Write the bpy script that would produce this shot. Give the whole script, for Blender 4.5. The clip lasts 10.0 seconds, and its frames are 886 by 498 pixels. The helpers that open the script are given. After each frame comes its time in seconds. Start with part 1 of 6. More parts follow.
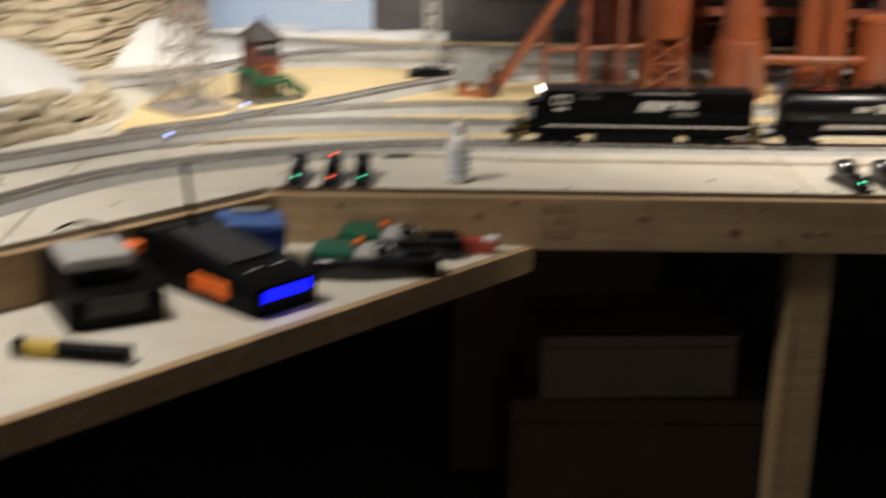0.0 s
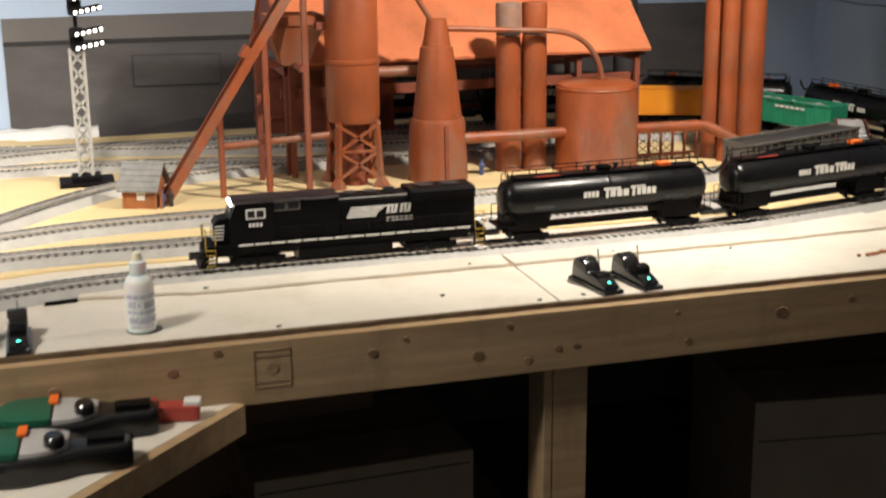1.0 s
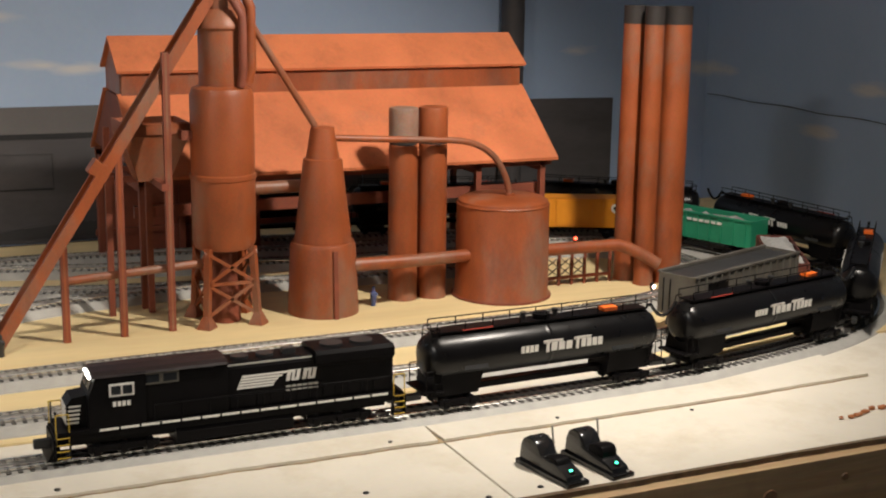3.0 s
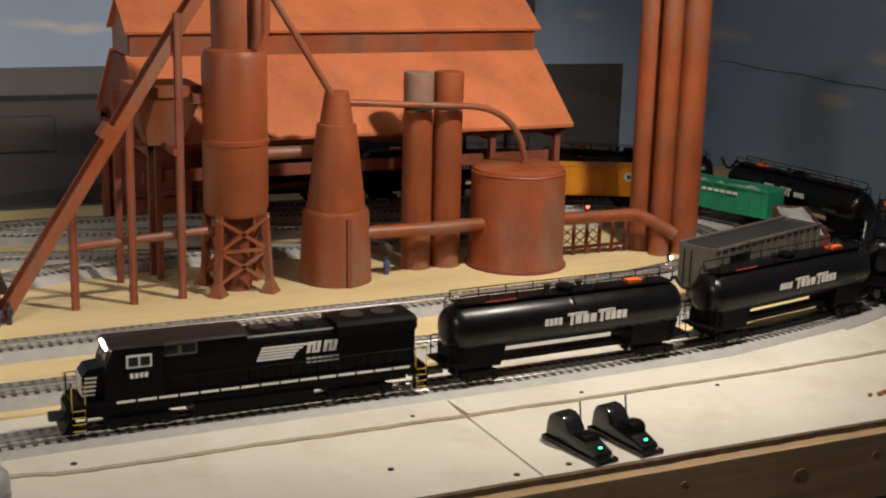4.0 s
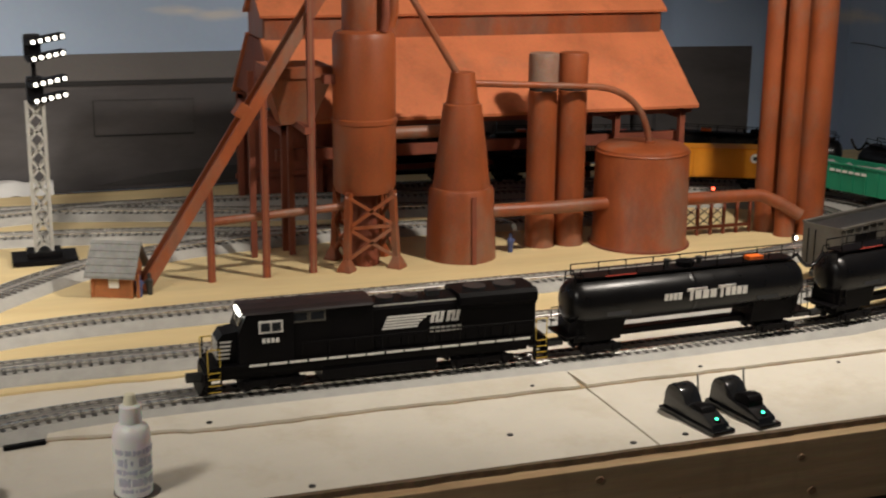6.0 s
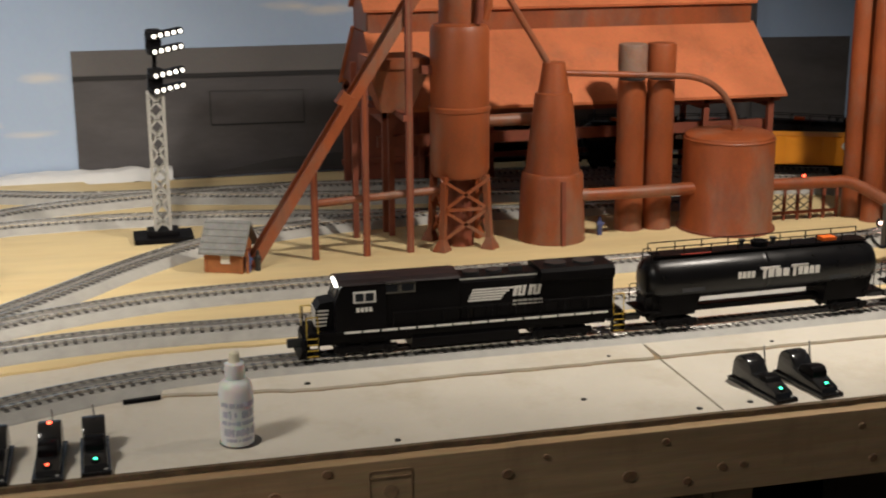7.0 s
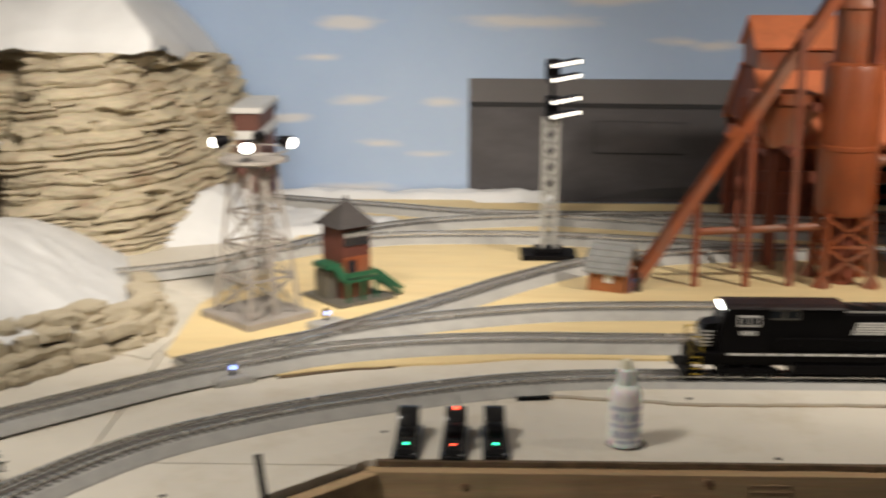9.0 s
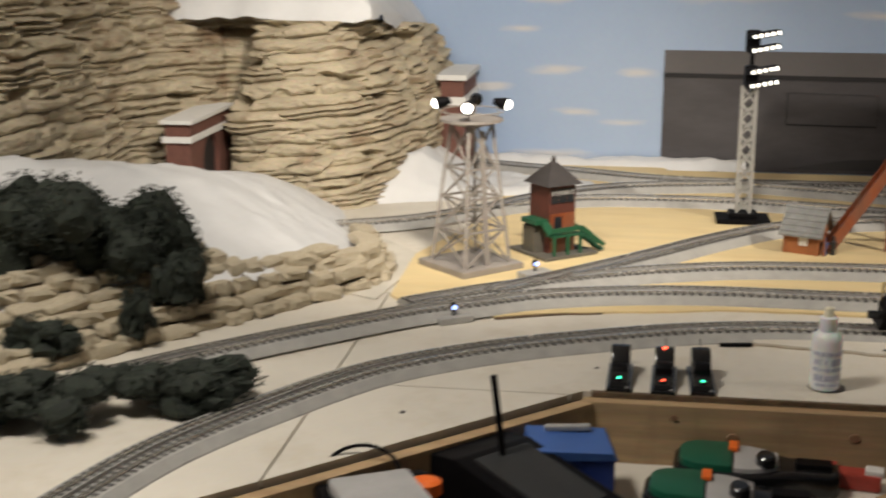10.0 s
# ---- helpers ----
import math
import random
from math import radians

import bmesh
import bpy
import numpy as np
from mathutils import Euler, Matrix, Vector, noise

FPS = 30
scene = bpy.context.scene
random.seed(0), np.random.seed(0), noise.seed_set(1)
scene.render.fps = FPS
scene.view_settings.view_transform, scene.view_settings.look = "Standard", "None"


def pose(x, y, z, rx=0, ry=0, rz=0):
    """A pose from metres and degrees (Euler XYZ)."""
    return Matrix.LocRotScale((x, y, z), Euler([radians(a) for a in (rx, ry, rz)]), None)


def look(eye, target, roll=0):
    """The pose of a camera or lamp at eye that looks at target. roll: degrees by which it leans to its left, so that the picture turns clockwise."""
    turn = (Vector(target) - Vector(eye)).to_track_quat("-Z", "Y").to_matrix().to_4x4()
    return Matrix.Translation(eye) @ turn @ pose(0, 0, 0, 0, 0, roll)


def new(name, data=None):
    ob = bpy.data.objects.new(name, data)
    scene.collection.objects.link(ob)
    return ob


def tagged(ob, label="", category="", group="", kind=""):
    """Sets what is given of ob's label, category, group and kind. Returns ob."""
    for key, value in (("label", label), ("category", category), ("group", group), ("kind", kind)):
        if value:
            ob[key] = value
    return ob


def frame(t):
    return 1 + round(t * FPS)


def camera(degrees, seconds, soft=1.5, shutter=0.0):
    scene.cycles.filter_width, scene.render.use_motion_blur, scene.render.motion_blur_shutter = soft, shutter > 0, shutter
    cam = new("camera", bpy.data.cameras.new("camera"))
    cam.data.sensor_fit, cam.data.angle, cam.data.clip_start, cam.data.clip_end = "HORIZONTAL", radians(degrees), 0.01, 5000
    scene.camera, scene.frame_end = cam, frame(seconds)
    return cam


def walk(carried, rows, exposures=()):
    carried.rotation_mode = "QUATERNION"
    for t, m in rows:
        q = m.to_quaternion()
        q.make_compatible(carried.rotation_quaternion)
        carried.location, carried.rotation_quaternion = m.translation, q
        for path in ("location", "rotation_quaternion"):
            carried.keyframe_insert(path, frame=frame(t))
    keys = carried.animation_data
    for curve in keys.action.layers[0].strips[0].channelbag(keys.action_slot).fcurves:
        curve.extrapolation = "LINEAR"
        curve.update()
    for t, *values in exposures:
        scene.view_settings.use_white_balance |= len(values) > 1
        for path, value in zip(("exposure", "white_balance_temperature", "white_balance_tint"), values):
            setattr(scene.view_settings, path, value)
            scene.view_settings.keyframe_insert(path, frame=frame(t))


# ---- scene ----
cam = camera(37.0, 10.0, soft=2.0, shutter=0.6)
PATH = [
    (0, (-0.289, -2.233, 1.54), (-0.245, -0.325, 0.943), 1.1),
    (0.5, (-0.322, -1.981, 1.567), (0.115, -0.104, 1.032), -0.8),
    (1, (-0.307, -1.809, 1.557), (0.238, 0.044, 1.038), -0.6),
    (1.5, (-0.236, -1.627, 1.562), (0.301, 0.247, 1.114), 0.4),
    (2, (-0.237, -1.465, 1.588), (0.409, 0.371, 1.125), 1.0),
    (2.5, (-0.274, -1.392, 1.594), (0.508, 0.401, 1.18), 0.1),
    (4, (-0.332, -1.282, 1.591), (0.493, 0.476, 1.115), 1.5),
    (4.5, (-0.344, -1.265, 1.581), (0.452, 0.503, 1.089), 1.0),
    (5, (-0.354, -1.261, 1.582), (0.402, 0.522, 1.083), 0.8),
    (6.5, (-0.337, -1.405, 1.581), (0.223, 0.449, 1.083), 0.2),
    (7, (-0.337, -1.474, 1.592), (0.136, 0.403, 1.087), -0.3),
    (7.5, (-0.345, -1.509, 1.594), (0.075, 0.384, 1.104), -0.3),
    (8, (-0.365, -1.525, 1.592), (-0.007, 0.383, 1.11), -0.1),
    (8.5, (-0.377, -1.544, 1.59), (-0.097, 0.378, 1.113), 0.1),
    (9, (-0.418, -1.581, 1.592), (-0.457, 0.367, 1.142), 0.2),
    (9.5, (-0.434, -1.632, 1.591), (-0.631, 0.298, 1.104), -0.1),
    (10, (-0.484, -1.755, 1.586), (-0.768, 0.165, 1.105), 0.1),
]
EXPOSURE = [(0, 0.22), (0.5, 0.45), (1, 0.7), (1.5, 0.6), (2, 0.5), (2.5, 0.4), (4, 0.0), (5, -0.1), (7, -0.14), (8, -0.06), (9, 0.04), (9.5, 0.0), (10, -0.08)]
walk(cam, [(t, look(eye, target, roll)) for t, eye, target, roll in PATH], EXPOSURE)
# ---------- world, lights, exposure ----------
T = 0.95            # height of the white table top
TAN = 0.954         # height of the bare plywood

world = bpy.data.worlds.new("world")
scene.world = world
world.use_nodes = True
world.node_tree.nodes["Background"].inputs[0].default_value = (0.9, 0.75, 0.6, 1)
world.node_tree.nodes["Background"].inputs[1].default_value = 0.02


def lamp(name, kind, place, target, watts, colour, size=0.1, spread=None, blend=0.6):
    data = bpy.data.lights.new(name, kind)
    data.energy, data.color = watts, colour
    if kind == "AREA":
        data.shape, data.size = "DISK", size
    else:
        data.shadow_soft_size = size
    if kind == "SPOT":
        data.spot_size, data.spot_blend = radians(spread), blend
    ob = new(name, data)
    ob.matrix_world = look(place, target)
    return ob


WARM = (1.0, 0.91, 0.80)
lamp("ceiling_spot_right", "SPOT", (0.92, 0.03, 2.22), (0.6, 0.85, T), 88, WARM, 0.05, 93, 0.8)
lamp("ceiling_spot_left", "SPOT", (-0.48, -0.3, 2.25), (-0.86, 1.15, 1.1), 140, WARM, 0.1, 60, 0.9)
# Soft area lamp added as general fill; it stands for no known fixture.
lamp("unseen_fill_lamp", "AREA", (-1.25, -0.58, 2.39), (-1.25, -0.58, 0), 21, (1.0, 0.93, 0.84), 0.35)

# ---------- materials ----------


def node(tree, kind, **values):
    n = tree.nodes.new(kind)
    for key, value in values.items():
        n.inputs[key.replace("_", " ")].default_value = value
    return n


def material(name, colour, rough=0.6, vary=0.2, scale=12.0, relief=0.1, grain=220.0, metal=0.0, second=None, streak=None, low=0.45, high=0.65, gloss=0.5, grime=None):
    """A surface of one colour with blotches at one scale and grain at another; second: the colour of patches of wear."""
    m = bpy.data.materials.new(name)
    m.use_nodes = True
    t = m.node_tree
    b = t.nodes["Principled BSDF"]
    b.inputs["Roughness"].default_value, b.inputs["Metallic"].default_value = rough, metal
    b.inputs["Specular IOR Level"].default_value = gloss
    place = t.nodes.new("ShaderNodeTexCoord")
    source = place.outputs["Object"]
    if streak:
        mapping = node(t, "ShaderNodeMapping", Scale=streak)
        t.links.new(source, mapping.inputs["Vector"])
        source = mapping.outputs["Vector"]
    big = node(t, "ShaderNodeTexNoise", Scale=scale, Detail=5.0, Roughness=0.6)
    fine = node(t, "ShaderNodeTexNoise", Scale=grain, Detail=3.0)
    t.links.new(source, big.inputs["Vector"])
    t.links.new(source, fine.inputs["Vector"])
    dark = tuple(c * (1 - vary) for c in colour)
    light = tuple(min(1.0, c * (1 + vary)) for c in colour)
    ramp = t.nodes.new("ShaderNodeValToRGB")
    ramp.color_ramp.elements[0].position, ramp.color_ramp.elements[1].position = 0.3, 0.7
    ramp.color_ramp.elements[0].color, ramp.color_ramp.elements[1].color = (*dark, 1), (*light, 1)
    t.links.new(big.outputs["Fac"], ramp.inputs["Fac"])
    out = ramp.outputs["Color"]
    if second:
        patch = node(t, "ShaderNodeTexNoise", Scale=scale * 0.6, Detail=6.0, Roughness=0.65)
        t.links.new(source, patch.inputs["Vector"])
        edge = t.nodes.new("ShaderNodeValToRGB")
        edge.color_ramp.elements[0].position, edge.color_ramp.elements[1].position = low, high
        mix = t.nodes.new("ShaderNodeMix")
        mix.data_type = "RGBA"
        t.links.new(patch.outputs["Fac"], edge.inputs["Fac"])
        t.links.new(edge.outputs["Color"], mix.inputs["Factor"])
        t.links.new(out, mix.inputs["A"])
        mix.inputs["B"].default_value = (*second, 1)
        out = mix.outputs["Result"]
    if grime:
        smear = node(t, "ShaderNodeTexNoise", Scale=scale * 1.7, Detail=7.0, Roughness=0.7)
        stretch = node(t, "ShaderNodeMapping", Scale=(1.0, 1.0, 0.35), Location=(3.1, 1.7, 0.4))
        t.links.new(place.outputs["Object"], stretch.inputs["Vector"])
        t.links.new(stretch.outputs["Vector"], smear.inputs["Vector"])
        span = t.nodes.new("ShaderNodeMapRange")
        for key, value in (("From Min", 0.5), ("From Max", 0.78), ("To Min", 0.0), ("To Max", 0.8)):
            span.inputs[key].default_value = value
        t.links.new(smear.outputs["Fac"], span.inputs["Value"])
        soil = t.nodes.new("ShaderNodeMix")
        soil.data_type = "RGBA"
        t.links.new(span.outputs["Result"], soil.inputs["Factor"])
        t.links.new(out, soil.inputs["A"])
        soil.inputs["B"].default_value = (*grime, 1)
        out = soil.outputs["Result"]
    grainmix = t.nodes.new("ShaderNodeMix")
    grainmix.data_type, grainmix.blend_type = "RGBA", "OVERLAY"
    grainmix.inputs["Factor"].default_value = min(0.5, vary)
    t.links.new(out, grainmix.inputs["A"])
    t.links.new(fine.outputs["Color"], grainmix.inputs["B"])
    hue = node(t, "ShaderNodeHueSaturation", Saturation=1.0)
    t.links.new(grainmix.outputs["Result"], hue.inputs["Color"])
    t.links.new(hue.outputs["Color"], b.inputs["Base Color"])
    spread = t.nodes.new("ShaderNodeMapRange")
    spread.inputs["To Min"].default_value, spread.inputs["To Max"].default_value = max(0.02, rough - 0.12), min(1, rough + 0.12)
    t.links.new(big.outputs["Fac"], spread.inputs["Value"])
    t.links.new(spread.outputs["Result"], b.inputs["Roughness"])
    if relief:
        bump = node(t, "ShaderNodeBump", Strength=relief, Distance=0.002)
        t.links.new(fine.outputs["Fac"], bump.inputs["Height"])
        t.links.new(bump.outputs["Normal"], b.inputs["Normal"])
    return m


def glowing(name, colour, strength):
    m = bpy.data.materials.new(name)
    m.use_nodes = True
    b = m.node_tree.nodes["Principled BSDF"]
    b.inputs["Base Color"].default_value = (*colour, 1)
    b.inputs["Emission Color"].default_value, b.inputs["Emission Strength"].default_value = (*colour, 1), strength
    return m


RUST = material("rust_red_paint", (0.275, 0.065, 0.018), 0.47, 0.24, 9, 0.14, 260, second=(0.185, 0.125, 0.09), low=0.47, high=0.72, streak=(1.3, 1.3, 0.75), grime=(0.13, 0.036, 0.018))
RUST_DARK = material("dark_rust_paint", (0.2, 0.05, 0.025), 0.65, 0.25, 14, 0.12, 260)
ROOF = material("orange_red_roof_paint", (0.56, 0.165, 0.066), 0.6, 0.16, 7, 0.1, 180, second=(0.36, 0.15, 0.085), low=0.55, high=0.75, grime=(0.3, 0.085, 0.035))
# Soot on the chimney tips, and black for gaps and openings.
SOOT_GAP = material("soot_and_gap_black", (0.02, 0.016, 0.015), 0.75, 0.3, 30)
WHITE_TOP = material("white_painted_plywood", (0.66, 0.615, 0.53), 0.55, 0.07, 5, 0.1, 150, second=(0.62, 0.58, 0.49), low=0.55, high=0.8, grime=(0.52, 0.45, 0.34))
PLY = material("bare_plywood", (0.71, 0.56, 0.3), 0.6, 0.08, 4, 0.06, 60, streak=(1.0, 6.0, 1.0), second=(0.62, 0.45, 0.225), low=0.5, high=0.85)
PLY_EDGE_SHADE = material("dark_ply_edge_and_shade", (0.12, 0.08, 0.045), 0.8, 0.4, 40)
LUMBER = material("pine_lumber", (0.42, 0.29, 0.16), 0.6, 0.2, 7, 0.1, 60, streak=(0.6, 9.0, 9.0), second=(0.34, 0.2, 0.1), low=0.5, high=0.8, grime=(0.24, 0.15, 0.085))
KNOT = material("pine_knot", (0.24, 0.135, 0.07), 0.6, 0.3, 60)
STAMP = material("faded_stamp_ink", (0.31, 0.205, 0.115), 0.7, 0.2, 60)
BED = material("grey_plastic_roadbed", (0.37, 0.36, 0.335), 0.55, 0.12, 40, 0.5, 500)
TIE = material("dark_plastic_ties", (0.06, 0.055, 0.052), 0.6, 0.2, 60)
RAIL = material("bright_steel_rail", (0.86, 0.84, 0.8), 0.24, 0.08, 50, 0, 200, metal=0.95)
RAIL_MID = material("dull_centre_rail", (0.5, 0.48, 0.45), 0.42, 0.1, 50, 0, 200, metal=0.5)
BLACK = material("black_gloss_plastic", (0.012, 0.012, 0.013), 0.13, 0.1, 30, 0.02)
BLACK_MATT = material("black_satin_paint", (0.005, 0.0045, 0.005), 0.42, 0.15, 30, 0.05, gloss=0.07)
BARREL = material("black_gloss_tank_paint", (0.004, 0.0037, 0.004), 0.3, 0.12, 30, 0.02, gloss=0.28)
TIP = material("yellowed_plastic_tip", (0.78, 0.73, 0.55), 0.45, 0.08, 30)
STRIP_FOOT = material("brown_foot_line", (0.3, 0.22, 0.13), 0.8, 0.4, 40)
GUNMETAL = material("dark_grey_metal", (0.026, 0.026, 0.026), 0.45, 0.2, 40)
WHITE = material("white_lettering_paint", (0.72, 0.7, 0.66), 0.5, 0.06, 60, 0.02)
YELLOW = material("yellow_handrail_paint", (0.5, 0.34, 0.04), 0.45, 0.1, 60)
BROWN_ROOF = material("oxide_brown_cab_roof", (0.017, 0.0105, 0.011), 0.4, 0.15, 40)
ORANGE = material("orange_boxcar_paint", (0.72, 0.26, 0.015), 0.4, 0.08, 20)
GREEN = material("green_gondola_paint", (0.02, 0.24, 0.13), 0.4, 0.1, 20)
HOPPER_GREY = material("weathered_grey_hopper", (0.1, 0.092, 0.08), 0.6, 0.15, 30, second=(0.065, 0.055, 0.045))
STONE = material("layered_tan_rock", (0.46, 0.395, 0.28), 0.9, 0.18, 14, 0.6, 120, second=(0.25, 0.165, 0.095), streak=(1.0, 1.0, 2.2), low=0.53, high=0.74)
SNOW = material("white_plaster_snow", (0.67, 0.67, 0.665), 0.7, 0.05, 14, 0.5, 160)
# Lighter copy of STONE that brightens the dim ledge rocks by colour.
STONE_LIT = material("brightened_tan_rock", (0.522, 0.459, 0.338), 0.9, 0.25, 9.0, 0.5, 60, second=(0.36, 0.26, 0.15), low=0.5, high=0.75, grime=(0.25, 0.16, 0.09))
FOLIAGE = material("dark_green_foliage", (0.02, 0.026, 0.018), 0.85, 0.4, 60, 0.4, 300)
BRICK = material("dark_red_brick_paint", (0.145, 0.06, 0.043), 0.75, 0.2, 80, 0.4, 400)
PALE = material("pale_capping_stone", (0.7, 0.69, 0.66), 0.7, 0.06, 40, 0.3)
STAIR_GREEN = material("green_stair_plastic", (0.013, 0.085, 0.038), 0.5, 0.15, 60)
SLATE = material("dark_slate_shingle", (0.045, 0.039, 0.037), 0.7, 0.2, 60, 0.3)
GREY_WOOD = material("weathered_grey_shingle", (0.22, 0.22, 0.21), 0.75, 0.2, 50, 0.3)
SHED_WALL = material("orange_brown_boards", (0.34, 0.12, 0.04), 0.65, 0.2, 50, 0.2)
TOWER_RED = material("dark_red_tower_boards", (0.1, 0.028, 0.017), 0.7, 0.2, 60, 0.2)
CRUMPLED = material("crumpled_pale_foil", (0.42, 0.415, 0.4), 0.4, 0.1, 60, 0.3)
STACK_GREY = material("soot_stained_rust", (0.26, 0.135, 0.09), 0.65, 0.25, 20, second=(0.26, 0.2, 0.16))
OXIDE = material("oxide_red_car_paint", (0.13, 0.035, 0.025), 0.55, 0.15, 40)
GREY_METAL = material("pale_grey_metal", (0.42, 0.41, 0.38), 0.45, 0.12, 40, 0.1, metal=0.3)
TOWER_GREY = material("warm_grey_tower_paint", (0.29, 0.26, 0.23), 0.55, 0.15, 40, 0.1)
BASE_GREY = material("grey_green_base", (0.11, 0.1, 0.08), 0.7, 0.15, 40, 0.3)
ROAD = material("grey_road_paint", (0.58, 0.54, 0.46), 0.8, 0.1, 12, 0.3)
PANEL = material("grey_backdrop_panel", (0.060, 0.055, 0.058), 0.65, 0.14, 3, 0.05, second=(0.092, 0.086, 0.089), streak=(1, 1, 3))
PANEL_FOOT = material("dark_grey_foot_tone", (0.045, 0.042, 0.042), 0.7, 0.15, 6)
PANEL_DARK = material("dark_line_paint", (0.016, 0.015, 0.016), 0.7, 0.1, 10)
PANEL_LIGHT = material("light_grey_roof_band", (0.115, 0.107, 0.107), 0.65, 0.14, 3, 0.05)
CONCRETE = material("dark_concrete_floor", (0.12, 0.11, 0.1), 0.8, 0.2, 4)
DRYWALL = material("basement_wall_paint", (0.74, 0.72, 0.68), 0.8, 0.08, 3)
CARD = material("brown_cardboard", (0.2, 0.13, 0.085), 0.8, 0.12, 8)
CARD_PALE = material("pale_printed_carton", (0.36, 0.29, 0.22), 0.7, 0.1, 8)
BOTTLE = material("translucent_white_bottle", (0.82, 0.81, 0.8), 0.35, 0.04, 20, 0.02)
BOTTLE.node_tree.nodes["Principled BSDF"].inputs["Subsurface Weight"].default_value = 0.5
BOTTLE.node_tree.nodes["Principled BSDF"].inputs["Subsurface Scale"].default_value = 0.02
LABEL_BLUE = material("blue_grey_label", (0.47, 0.47, 0.55), 0.5, 0.2, 60)
GLASS_DARK = material("dark_smoked_window", (0.02, 0.022, 0.026), 0.12, 0.05, 20, 0)
BLUE_BOX = material("blue_plastic", (0.02, 0.05, 0.26), 0.4, 0.1, 20)
BLUE_PALE = material("worn_blue_plastic", (0.05, 0.12, 0.36), 0.45, 0.15, 20)
RED = material("red_plastic", (0.36, 0.05, 0.035), 0.45, 0.15, 30)
ORANGE_KNOB = material("bright_orange_plastic", (0.85, 0.16, 0.02), 0.45, 0.08, 30)
DEVICE_GREEN = material("green_plastic", (0.01, 0.1, 0.055), 0.35, 0.1, 30)
DEVICE_GREY = material("grey_plastic", (0.4, 0.39, 0.38), 0.45, 0.1, 30)
DENIM = material("blue_figure_paint", (0.06, 0.08, 0.2), 0.6, 0.2, 90)
COAL = material("grey_scrap_load", (0.3, 0.29, 0.28), 0.8, 0.4, 60, 0.6)
LED_WHITE = glowing("white_led", (1.0, 0.95, 0.85), 9)
LED_MAST = glowing("white_mast_lamp", (1.0, 0.95, 0.85), 2.6)
LED_GREEN = glowing("green_led", (0.05, 1.0, 0.5), 5)
LED_RED = glowing("red_led", (1.0, 0.09, 0.04), 6)
LED_BLUE = glowing("blue_led", (0.004, 0.008, 1.0), 1.6)
LED_PINK = glowing("pink_white_led", (1.0, 0.62, 0.55), 8)
LED_ICE = glowing("ice_blue_led", (0.3, 0.42, 1.0), 3.5)


def sky_material():
    """Blue wall paint with soft white clouds brushed on it."""
    m = material("sky_blue_wall_paint", (0.33, 0.44, 0.63), 0.7, 0.06, 1.6, 0.03, 90, second=(0.4, 0.5, 0.66), low=0.4, high=0.75)
    t = m.node_tree
    b = t.nodes["Principled BSDF"]
    was = b.inputs["Base Color"].links[0].from_socket
    place = t.nodes.new("ShaderNodeTexCoord")
    warp = node(t, "ShaderNodeTexNoise", Scale=9.0, Detail=6.0, Roughness=0.6)
    stretch = node(t, "ShaderNodeMapping", Scale=(0.7, 0.7, 3.0))
    t.links.new(place.outputs["Object"], stretch.inputs["Vector"])
    t.links.new(stretch.outputs["Vector"], warp.inputs["Vector"])
    total = None
    for x, y, z, wide, high in CLOUDS:
        z += 0.006
        near = node(t, "ShaderNodeMapping")
        near.vector_type = "POINT"
        near.inputs["Location"].default_value = (-x / wide, -y / wide, -z / high)
        near.inputs["Scale"].default_value = (1 / wide, 1 / wide, 1 / high)
        far = t.nodes.new("ShaderNodeVectorMath")
        far.operation = "LENGTH"
        t.links.new(place.outputs["Object"], near.inputs["Vector"])
        t.links.new(near.outputs["Vector"], far.inputs[0])
        add = node(t, "ShaderNodeMath")
        add.operation = "MULTIPLY_ADD"
        add.inputs[1].default_value = 2.2
        t.links.new(warp.outputs["Fac"], add.inputs[0])
        t.links.new(far.outputs["Value"], add.inputs[2])
        if total is None:
            total = add.outputs[0]
        else:
            least = t.nodes.new("ShaderNodeMath")
            least.operation = "MINIMUM"
            t.links.new(total, least.inputs[0])
            t.links.new(add.outputs[0], least.inputs[1])
            total = least.outputs[0]
    soft = t.nodes.new("ShaderNodeMapRange")
    for key, value in (("From Min", 2.15), ("From Max", 1.35), ("To Min", 0.0), ("To Max", 0.75)):
        soft.inputs[key].default_value = value
    t.links.new(total, soft.inputs["Value"])
    mix = t.nodes.new("ShaderNodeMix")
    mix.data_type = "RGBA"
    t.links.new(soft.outputs["Result"], mix.inputs["Factor"])
    t.links.new(was, mix.inputs["A"])
    mix.inputs["B"].default_value = (0.66, 0.63, 0.6, 1)
    t.links.new(mix.outputs["Result"], b.inputs["Base Color"])
    return m


CLOUDS = [
    (-0.70, 1.8, 1.194, 0.09, 0.017), (-0.49, 1.8, 1.192, 0.06, 0.016), (-0.655, 1.8, 1.081, 0.075, 0.014), (-0.52, 1.8, 1.056, 0.07, 0.013),
    (-0.885, 1.8, 1.149, 0.06, 0.013), (-0.72, 1.8, 1.388, 0.10, 0.02), (-0.27, 1.8, 1.394, 0.17, 0.022), (0.2, 1.8, 1.338, 0.09, 0.016),
    (0.11, 1.8, 1.345, 0.09, 0.014), (-0.80, 1.8, 1.303, 0.06, 0.012), (-0.70, 1.8, 0.968, 0.14, 0.014), (1.517, 1.8, 1.362, 0.07, 0.022),
    (1.95, 1.78, 1.305, 0.12, 0.026), (1.95, 1.3, 1.177, 0.09, 0.022), (1.95, 1.13, 1.306, 0.07, 0.024), (-0.05, 1.8, 1.45, 0.14, 0.02),
]
SKY = sky_material()

